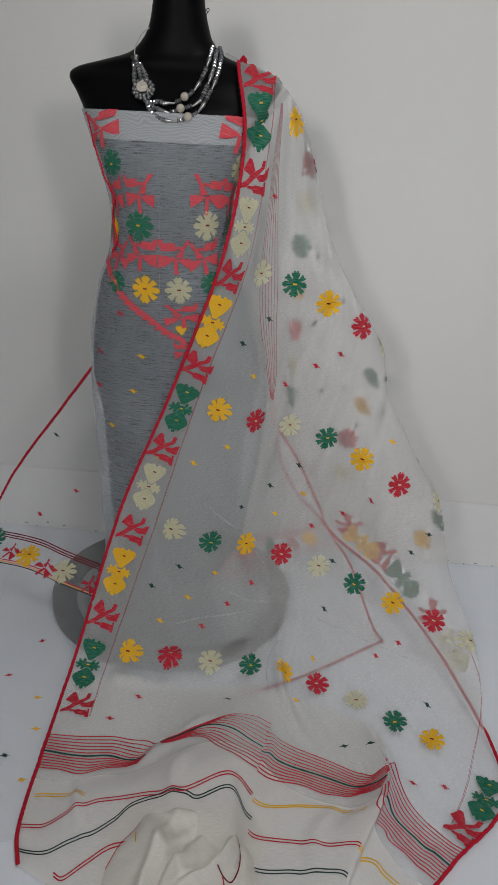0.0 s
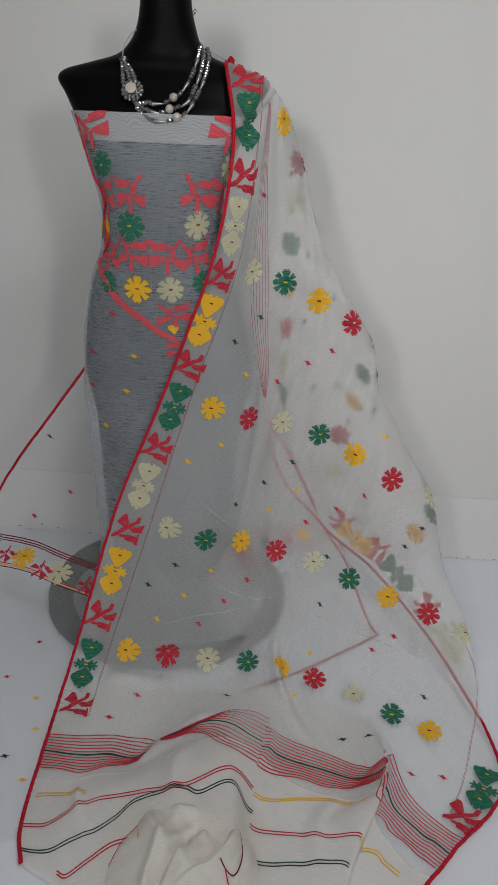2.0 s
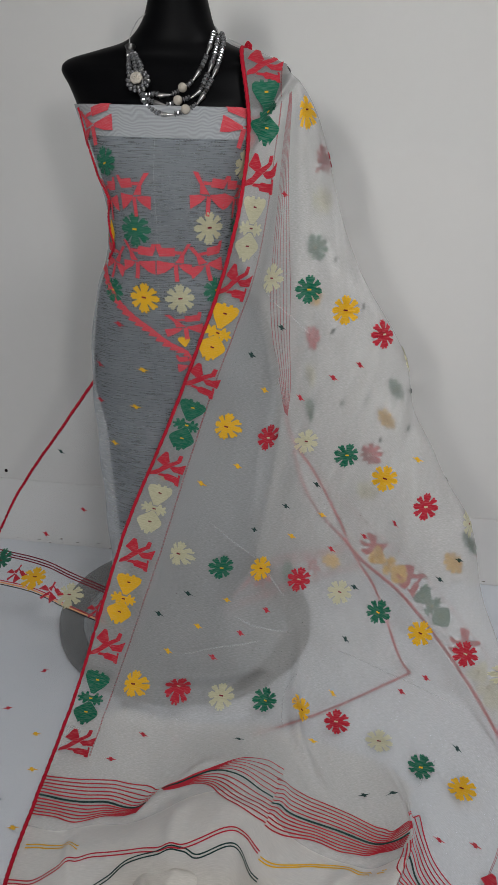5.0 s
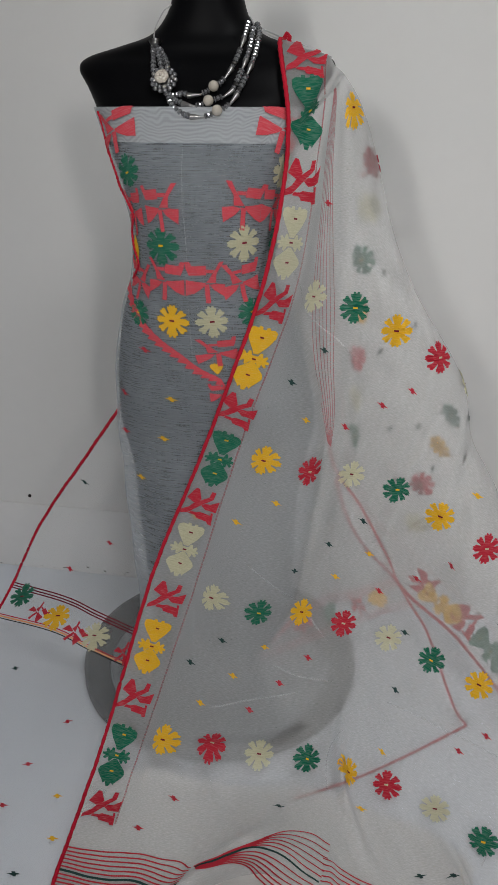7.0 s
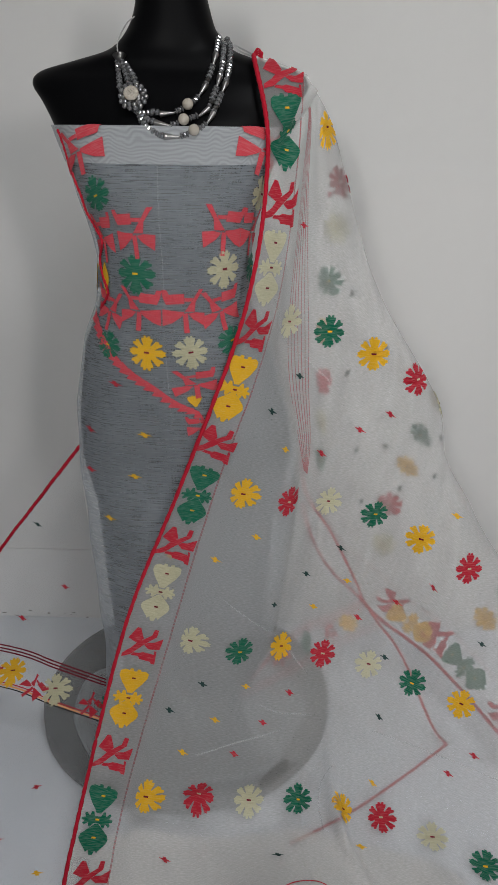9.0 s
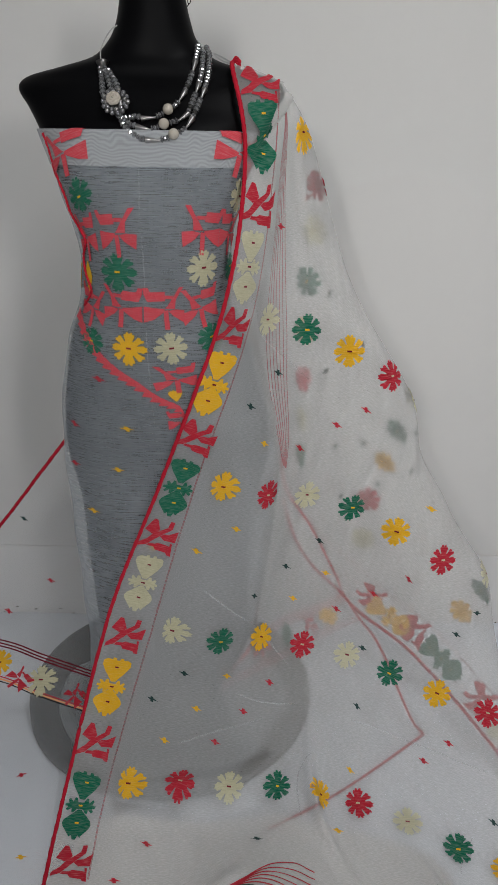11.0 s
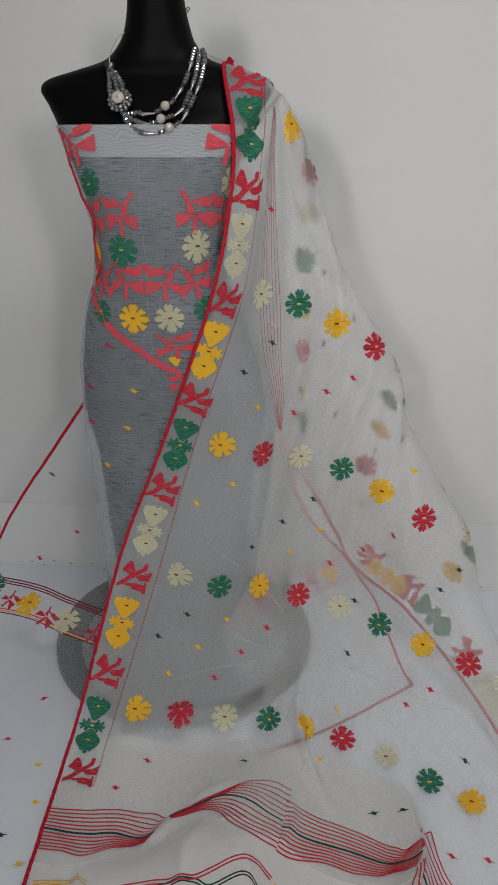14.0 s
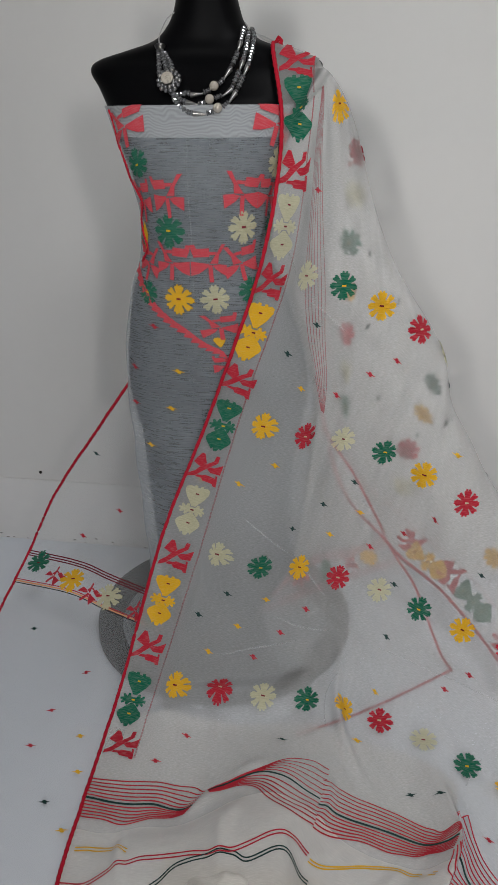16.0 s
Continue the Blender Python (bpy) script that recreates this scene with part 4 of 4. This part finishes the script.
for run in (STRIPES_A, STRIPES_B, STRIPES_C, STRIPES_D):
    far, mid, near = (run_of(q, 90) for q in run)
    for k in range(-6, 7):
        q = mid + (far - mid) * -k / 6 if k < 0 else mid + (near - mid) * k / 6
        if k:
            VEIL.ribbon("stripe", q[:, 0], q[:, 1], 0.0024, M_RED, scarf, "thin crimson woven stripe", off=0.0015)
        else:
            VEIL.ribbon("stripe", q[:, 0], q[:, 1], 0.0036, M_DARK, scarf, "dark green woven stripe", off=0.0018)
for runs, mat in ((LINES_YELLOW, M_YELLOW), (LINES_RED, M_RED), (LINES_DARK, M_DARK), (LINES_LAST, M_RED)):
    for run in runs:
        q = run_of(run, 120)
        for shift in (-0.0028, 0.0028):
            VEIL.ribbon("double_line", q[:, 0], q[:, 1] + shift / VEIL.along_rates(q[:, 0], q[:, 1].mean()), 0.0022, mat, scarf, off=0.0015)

# dress: figures on the body
DF = list(zip(DRESS_FLOWERS, "ycceagaggy", (26, 25, 26, 27, 22, 26, 22, 20, 22, 20)))
DF_KIND = {"y": (M_YELLOW, "golden yellow woven flower"), "c": (M_CREAM, "cream woven flower"), "g": (M_GREEN, "green woven flower"), "e": (M_GREEN, "green woven flower"), "a": (M_GREEN, "green woven flower")}
for ((u, v), key, r) in DF:
    mat, label = DF_KIND[key]
    if (u, v) == DRESS_FLOWERS[5]:
        mat, label = M_CREAM, "cream woven flower"
    seen_flower(DRESS, u, v, r * 0.001, mat, dress, label, M_YELLOW if mat is M_GREEN else M_MAROON)
for (u, v), w, side in zip(DRESS_TREES, (0.0265, 0.0305, 0.026, 0.020), (-1, 1, -1, 1)):
    DRESS.shape("woven_figure", antler(w, 0.033, side), u, v, M_PINK, dress, "coral red figure on the chest")
for (u, v), side in zip(DRESS_TOP, (1, -1)):
    DRESS.shape("woven_figure", antler(0.034, 0.033, side), u, v + 0.004, M_PINK, dress, "coral red figure on the hem", off=0.0042)
for (u, v), w, side in zip(DRESS_CHAIN, (0.024, 0.029, 0.0275, 0.029), (-1, 1, -1, 1)):
    DRESS.shape("woven_figure", antler(w, 0.031, side), u, v, M_PINK, dress, "coral red figure in a row")
(u, v), (u2, v2), (u3, v3) = DRESS_LOW
DRESS.shape("woven_figure", antler(0.032, 0.024), u, v, M_PINK, dress, "coral red figure above the point")
DRESS.shape("woven_bud", vase(0.0105, 0.0095, -1), u2, v2, M_YELLOW, dress, "small yellow bud")
DRESS.shape("woven_figure", antler(0.020, 0.020, -1), u3, v3, M_PINK, dress, "coral red point")
for (u, v), mat in zip(DRESS_SPRIGS, (M_YELLOW, M_YELLOW, M_YELLOW, M_RED, M_RED, M_RED, M_YELLOW)):
    DRESS.shape("woven_sprig", sprig(0.0125, 0.0046), u, v, mat, dress)
# the saw-toothed line that runs down to a point
vp = cat([(*p, 0.0) for p in DRESS_V], np.linspace(0, 1, 21))
for k in range(20):
    (ua, va, _), (ub, vb, _) = vp[k], vp[k + 1]
    ru, rv = DRESS.rates(ua, va)
    dx, dy = (ub - ua) * ru, (vb - va) * rv
    DRESS.shape("saw_tooth", [[(0, -0.0035), (dx, dy - 0.0035), (dx * 1.1, dy + 0.0065), (-dx * 0.35, dy + 0.0045), (0.1 * dx, 0.0055)]], ua, va, M_PINK, dress)
ev = cat([(0.312, 0.004, 0.0), (0.325, 0.035, 0.0), (0.338, 0.066, 0.0), (0.333, 0.092, 0.0), (0.352, 0.118, 0.0), (0.366, 0.138, 0.0), (0.345, 0.165, 0.0), (0.352, 0.190, 0.0), (0.368, 0.212, 0.0), (0.338, 0.236, 0.0)], np.linspace(0, 1, 120))
tube("edge_cord", DRESS.at(ev[:, 0], ev[:, 1], 0.003), 0.0017, M_CORD, dress, "red corded edge", 6, twist=0.25)
DRESS.shape("woven_bud", bud(0.008, 0.022, -1), 0.360, 0.192, M_YELLOW, dress, "yellow bud turned round the side")
DRESS.ribbon("centre_crease", np.full(90, 0.496), np.linspace(0.0, 0.40, 90), 0.0013, M_CREASE, dress, "pale pressed crease down the front")

# dress: the spread side panels
tube("edge_cord", LEFT.at(np.zeros(200), np.linspace(0, 1, 200), 0.001), 0.0030, M_CORD, dress, "red corded edge of the side panel", 6, twist=0.12)
for s in (-0.002, 0.004, 0.010):
    cross_line(LEFT, "band_line", 4 / 9, s, 0.0026, M_MAROON, dress, n=90)
for s, mat in ((-0.001, M_RED), (0.003, M_ORANGE), (0.007, M_BLACKT)):
    cross_line(LEFT, "band_line", 5 / 9, s, 0.0032 if mat is M_ORANGE else 0.0020, mat, dress, n=90)
for (u, v), key in zip(LEFT_BAND, "gtytctg"):
    if key == "t":
        LEFT.shape("woven_tree", antler(0.020, 0.021), u, v, M_RED, dress, turn=50)
    else:
        mat, label = KIND[key]
        seen_flower(LEFT, u, v - 0.012, 0.029, mat, dress, label)
for (u, v), mat in zip(LEFT_SPRIGS, (M_DARK, M_DARK, M_DARK, M_RED, M_RED, M_RED, M_RED, M_RED, M_YELLOW, M_YELLOW, M_YELLOW)):
    LEFT.shape("woven_sprig", sprig(0.0112, 0.0046), u, v, mat, dress)
RIGHT.ribbon("edge_line", np.full(140, 0.995), np.linspace(0, 1, 140), 0.0055, M_RED, dress, "red woven edge seen through the scarf")
RIGHT.ribbon("edge_line", np.linspace(0, 1, 90), np.full(90, 0.995), 0.0048, M_RED, dress, "red woven edge seen through the scarf")
for s in (-0.007, 0.0, 0.007):
    cross_line(RIGHT, "band_line", 4 / 8, s, 0.0016, M_RED, dress, u0=0.0, n=80)
for s in (-0.004, 0.004):
    cross_line(RIGHT, "band_line", 5 / 8, s, 0.0016, M_RED, dress, u0=0.0, n=80)
for (u, v), key in zip(RIGHT_BAND, "ytgt"):
    if key == "t":
        RIGHT.shape("woven_tree", antler(0.020, 0.021), u, v, M_RED, dress)
    else:
        seen_flower(RIGHT, u, v, 0.022, KIND[key][0], dress, KIND[key][1])


# pressed creases across the scarf
for pts in (((0.06, 0.235), (0.16, 0.262), (0.27, 0.285)), ((0.20, 0.46), (0.30, 0.485), (0.40, 0.52)), ((0.318, 0.545), (0.37, 0.551), (0.431, 0.553)), ((0.541, 0.555), (0.634, 0.553), (0.685, 0.551), (0.766, 0.551)), ((0.229, 0.587), (0.29, 0.573), (0.372, 0.563)), ((0.459, 0.649), (0.456, 0.61), (0.478, 0.596)), ((0.754, 0.649), (0.760, 0.63), (0.769, 0.609))):
    q = cat([(*p, 0.0) for p in pts], np.linspace(0, 1, 60))
    VEIL.ribbon("crease", q[:, 0], q[:, 1], 0.0028, M_CREASE, scarf, off=0.0005)


# ---- the gathered end of the scarf ----
class Heap(Sheet):
    """Cloth bunched into a rounded heap with folds that wind round it."""

    def __init__(self, cx, cy, rx, ry, top):
        self.q = cx, cy, rx, ry, top

    def raw(self, u, v):
        cx, cy, rx, ry, top = self.q
        u, v = np.atleast_1d(np.asarray(u, float)), np.atleast_1d(np.asarray(v, float))
        a, b = 2 * u - 1, 2 * v - 1
        r = np.sqrt(a * a + b * b)
        w = np.arctan2(b, a)
        x = cx + rx * (a + 0.10 * np.sin(3.1 * b + 1.0) * (1 - np.clip(r, 0, 1)))
        y = cy - ry * b
        dome = np.clip(1 - r**2.2, 0, 1) ** 0.8
        ridge = 0.0
        for px, py, ang, wide, high in ((-0.45, -0.20, 1.2, 0.12, 0.26), (0.52, -0.05, -1.1, 0.08, 0.32), (0.0, -0.48, 0.1, 0.13, 0.22), (-0.25, 0.30, 1.9, 0.05, -0.24), (-0.42, 0.42, 1.5, 0.06, 0.20), (0.15, 0.45, 0.6, 0.22, 0.16), (0.72, 0.30, -1.2, 0.06, 0.18), (0.34, 0.10, -1.0, 0.04, -0.14)):
            dx, dy = a - px, b - py
            across = -dx * math.sin(ang) + dy * math.cos(ang) + 0.5 * (dx * math.cos(ang) + dy * math.sin(ang)) ** 2
            length = dx * math.cos(ang) + dy * math.sin(ang)
            ridge = ridge + high * np.exp(-((across / wide) ** 2)) * np.exp(-((length / 0.55) ** 2))
        crumple = 0.022 * np.sin(8 * a + 5 * np.sin(3 * b)) * np.sin(7 * b + 2 * a) + 0.010 * np.sin(19 * a - 11 * b + 3 * np.sin(5 * a))
        z = 0.007 + top * dome * (0.66 + ridge + crumple)
        return np.stack([x, y, z], 1)


HEAP = Heap(0.152, 0.845, 0.125, 0.130, 0.098)
HEAP.mesh("gathered_end", 110, 110, M_PILE, scarf, "cream bunched end of the scarf", size=(0.5, 0.5))
for pts, mat in (([(0.62, 0.18), (0.78, 0.25), (0.84, 0.45), (0.80, 0.62), (0.70, 0.60)], M_MAROON), ([(0.74, 0.62), (0.82, 0.78), (0.9, 0.98)], M_RED), ([(0.05, 0.55), (0.12, 0.40), (0.22, 0.33)], M_RED), ([(0.20, 0.38), (0.205, 0.45)], M_YELLOW)):
    q = cat([(*p, 0.0) for p in pts], np.linspace(0, 1, 50))
    HEAP.ribbon("line", q[:, 0], q[:, 1], 0.0022, mat, scarf, off=0.002)


# ---- the necklace ----
def bead_mesh(bm, at, along, r, length, facets=8, cone=0.0):
    """A small turned bead on the string."""
    rows = [(-0.5, 0.35), (-0.32, 0.85), (0.0, 1.0), (0.32, 0.85), (0.5, 0.35)] if not cone else [(-0.5, 1.0), (-0.46, 1.05), (0.42, cone), (0.5, cone * 0.7)]
    q = Vector(along).to_track_quat("Z", "Y").to_matrix()
    rings = []
    for h, w in rows:
        rings.append([bm.verts.new(Vector(at) + q @ Vector((r * w * math.cos(2 * math.pi * k / facets), r * w * math.sin(2 * math.pi * k / facets), h * length))) for k in range(facets)])
    for a, b in zip(rings, rings[1:]):
        for k in range(facets):
            bm.faces.new((a[k], a[(k + 1) % facets], b[(k + 1) % facets], b[k]))
    bm.faces.new(rings[0][::-1])
    bm.faces.new(rings[-1])


def along(points, n=400):
    p = cat(points, np.linspace(0, 1, n))
    s = np.concatenate([[0], np.cumsum(np.linalg.norm(np.diff(p, axis=0), axis=1))])
    return p, s


def strand(points, recipe, parent):
    """String beads in the order of the recipe: (kind, length) from the start of the curve; what is left over is filled with small beads."""
    p, s = along(points)
    t = np.gradient(p, axis=0)
    tube("string", p[::6], 0.0006, M_STRING, parent, sides=5)
    groups = {"s": bmesh.new(), "c": bmesh.new(), "d": bmesh.new()}
    pos, k = 0.0, 0
    while pos < s[-1] - 0.002:
        kind, ln = recipe[min(k, len(recipe) - 1)] if k < len(recipe) else (("c", 0.0062) if k % 3 else ("d", 0.0045))
        mid = pos + ln / 2
        at = [float(np.interp(mid, s, p[:, a])) for a in range(3)]
        d = [float(np.interp(mid, s, t[:, a])) for a in range(3)]
        if kind == "P":
            bm = bmesh.new()
            bmesh.ops.create_uvsphere(bm, u_segments=20, v_segments=14, radius=ln / 2)
            for v in bm.verts:
                v.co += Vector(at) + Vector((0, -0.003, 0.002))
            part("pearl", bm, M_PEARL, parent, "large round cream pearl")
        elif kind in "<>":
            bm = bmesh.new()
            bead_mesh(bm, at, d if kind == "<" else [-c for c in d], 0.0040, ln, 14, 0.38)
            part("silver_cone", bm, M_SILVER, parent, "tapered silver cone bead")
        elif kind == "r":
            bead_mesh(groups["d"], at, d, 0.0044, ln, 12)
        else:
            bead_mesh(groups[kind], at, d, 0.0046 if kind == "c" else 0.0039, ln, 8)
        pos += ln * 1.02
        k += 1
    for key, mat in (("s", M_STEEL), ("c", M_CLEAR), ("d", M_BEAD)):
        if len(groups[key].verts):
            part("bead_string", groups[key], mat, parent, "faceted grey glass beads", smooth=False)["kind"] = "stuff"
        else:
            groups[key].free()


necklace = tagged(new("necklace"), "three-strand necklace of grey beads, pearls and silver cones", "necklace")
necklace.location = (0, 0, 0)
tube("cord", cat([(-0.030, 1.50, 1.226), (-0.0422, 1.4845, 1.2148), (-0.0515, 1.4842, 1.2022), (-0.0557, 1.4749, 1.1878), (-0.053, 1.461, 1.1728)], np.linspace(0, 1, 40)), 0.0009, M_STRING, necklace, "grey twisted cord", 6, twist=0.2)
tube("cord", cat([(-0.030, 1.50, 1.226), (-0.01, 1.57, 1.235), (0.035, 1.572, 1.23), (0.07, 1.53, 1.21), (0.084, 1.492, 1.196)], np.linspace(0, 1, 40)), 0.0012, M_STRING, necklace, "grey twisted cord", 6, twist=0.2)
bm = bmesh.new()
bead_mesh(bm, (-0.0505, 1.457, 1.169), (0.1, -0.35, -0.9), 0.0085, 0.010, 14, 0.45)
part("end_cap", bm, M_STEEL, necklace, "dark silver cap where the strands meet")
left_mix = [("r", 0.0035), ("d", 0.005), ("r", 0.003), ("d", 0.0055), ("d", 0.0055), ("c", 0.0065), ("c", 0.0065), ("c", 0.0065), ("d", 0.0055), ("s", 0.0045), ("d", 0.0055), ("d", 0.0055), ("c", 0.006), ("s", 0.004)]
strand([(-0.0535, 1.4578, 1.1665), (-0.0495, 1.4427, 1.1451), (-0.0440, 1.4284, 1.1253), (-0.022, 1.4124, 1.1037), (-0.0043, 1.4116, 1.1036)], left_mix, necklace)
strand([(-0.0485, 1.4570, 1.1665), (-0.0390, 1.4415, 1.1451), (-0.0280, 1.4184, 1.1119), (-0.0095, 1.4059, 1.0955)], left_mix[2:], necklace)
strand([(-0.0435, 1.4552, 1.1643), (-0.0280, 1.4371, 1.1408), (-0.0200, 1.4091, 1.0996), (-0.0063, 1.3981, 1.0849), (0.008, 1.3929, 1.0769)], left_mix[1:], necklace)
front = [("d", 0.005), ("c", 0.006), ("<", 0.020), ("r", 0.003), ("d", 0.005), ("r", 0.003), ("P", 0.0145), ("r", 0.003), ("d", 0.006), ("r", 0.003), (">", 0.019), ("d", 0.005), ("s", 0.005), ("c", 0.006), ("c", 0.006), ("c", 0.006), ("r", 0.003), (">", 0.016), ("r", 0.003), ("d", 0.005), ("d", 0.0055)]
strand([(-0.0046, 1.4131, 1.1053), (0.018, 1.4105, 1.1028), (0.0425, 1.4180, 1.1125), (0.0575, 1.43, 1.128), (0.0674, 1.4461, 1.1486), (0.0741, 1.4605, 1.1718), (0.0776, 1.4843, 1.1975)], front, necklace)
strand([(-0.0094, 1.4054, 1.0947), (0.0199, 1.3985, 1.089), (0.0478, 1.4061, 1.0979), (0.0658, 1.4165, 1.1076), (0.0765, 1.4333, 1.1321), (0.0837, 1.4558, 1.1611), (0.0844, 1.4864, 1.1928)], front, necklace)
strand([(0.008, 1.3919, 1.0769), (0.03, 1.3909, 1.0753), (0.054, 1.3954, 1.0826), (0.0698, 1.4069, 1.0955), (0.0811, 1.426, 1.1198), (0.0911, 1.4477, 1.1486), (0.0931, 1.4816, 1.1828), (0.088, 1.4974, 1.1962)], front[1:], necklace)

# brooch: a carved rose on a fan of dark beads
hub = Vector((-0.0300, 1.4165, 1.1240))
face = Matrix.Rotation(radians(62), 4, "X")
bm = bmesh.new()
bmesh.ops.create_cone(bm, cap_ends=True, segments=24, radius1=0.0165, radius2=0.011, depth=0.005)
bm.transform(Matrix.Translation(hub + Vector((0.002, 0.003, -0.003))) @ face)
brooch = part("brooch", bm, M_STEEL, necklace, "silver brooch with a carved cream rose")
for ring, (count, rad, size) in enumerate(((14, 0.0165, 0.0034), (12, 0.0125, 0.0030))):
    for k in range(count):
        w = 2 * math.pi * k / count + 0.2 * ring
        bm = bmesh.new()
        bmesh.ops.create_uvsphere(bm, u_segments=8, v_segments=6, radius=size)
        bm.transform(Matrix.Translation(hub + (face @ Matrix.Translation((rad * math.cos(w), rad * math.sin(w), 0.003 + 0.002 * ring))).translation + Vector((0.002, 0.002, -0.003))))
        part("bead", bm, M_BEAD if k % 3 else M_SILVER, brooch)
for ring, (count, rad, size) in enumerate(((7, 0.0072, 0.0046), (5, 0.0038, 0.0036), (1, 0.0, 0.0026))):
    for k in range(count):
        w = 2 * math.pi * k / count + 0.5 * ring
        bm = bmesh.new()
        bmesh.ops.create_uvsphere(bm, u_segments=10, v_segments=7, radius=size)
        bm.transform(Matrix.Translation(hub) @ face @ Matrix.Rotation(w, 4, "Z") @ Matrix.Translation((rad, 0, 0.006 + 0.0016 * ring)) @ Matrix.Rotation(radians(35), 4, "Y") @ Matrix.Diagonal((0.75, 1.05, 0.38, 1)))
        part("petal", bm, M_PEARL, brooch)

# ---- pin, tassel and wire ----
safety_pin = tagged(new("safety_pin"), "steel safety pin that holds the scarf on the shoulder", "pin")
tube("bar", cat([(0.095, 1.495, 1.191), (0.108, 1.500, 1.186), (0.122, 1.507, 1.180)], np.linspace(0, 1, 12)), 0.0009, M_PIN, safety_pin, sides=6)
tube("bar", cat([(0.095, 1.495, 1.191), (0.107, 1.497, 1.182), (0.122, 1.505, 1.177)], np.linspace(0, 1, 12)), 0.0007, M_PIN, safety_pin, sides=6)
knot = tagged(new("thread_knot"), "small knot of red thread ends at the scarf's corner", "thread knot")
rng = random.Random(3)
for k in range(7):
    a = rng.uniform(-0.5, 1.0)
    tube("thread_end", cat([(0.122, 1.508, 1.178), (0.126 + 0.004 * math.cos(a), 1.503, 1.183 + 0.004 * math.sin(a * 3)), (0.128 + 0.008 * math.cos(a * 2), 1.50, 1.174 + 0.006 * math.sin(k)), (0.126 + 0.004 * k / 7, 1.498, 1.166)], np.linspace(0, 1, 14)), 0.0011, M_CORD, knot, sides=5)
wire = tube("wire_loop", cat([(0.054, 1.515, 1.236), (0.059, 1.518, 1.248), (0.0645, 1.52, 1.2555), (0.063, 1.52, 1.259), (0.060, 1.52, 1.257), (0.062, 1.52, 1.253)], np.linspace(0, 1, 24)), 0.0007, M_BLACKT, None, sides=6)
tagged(wire, "thin black wire loop at the side of the neck", "wire")
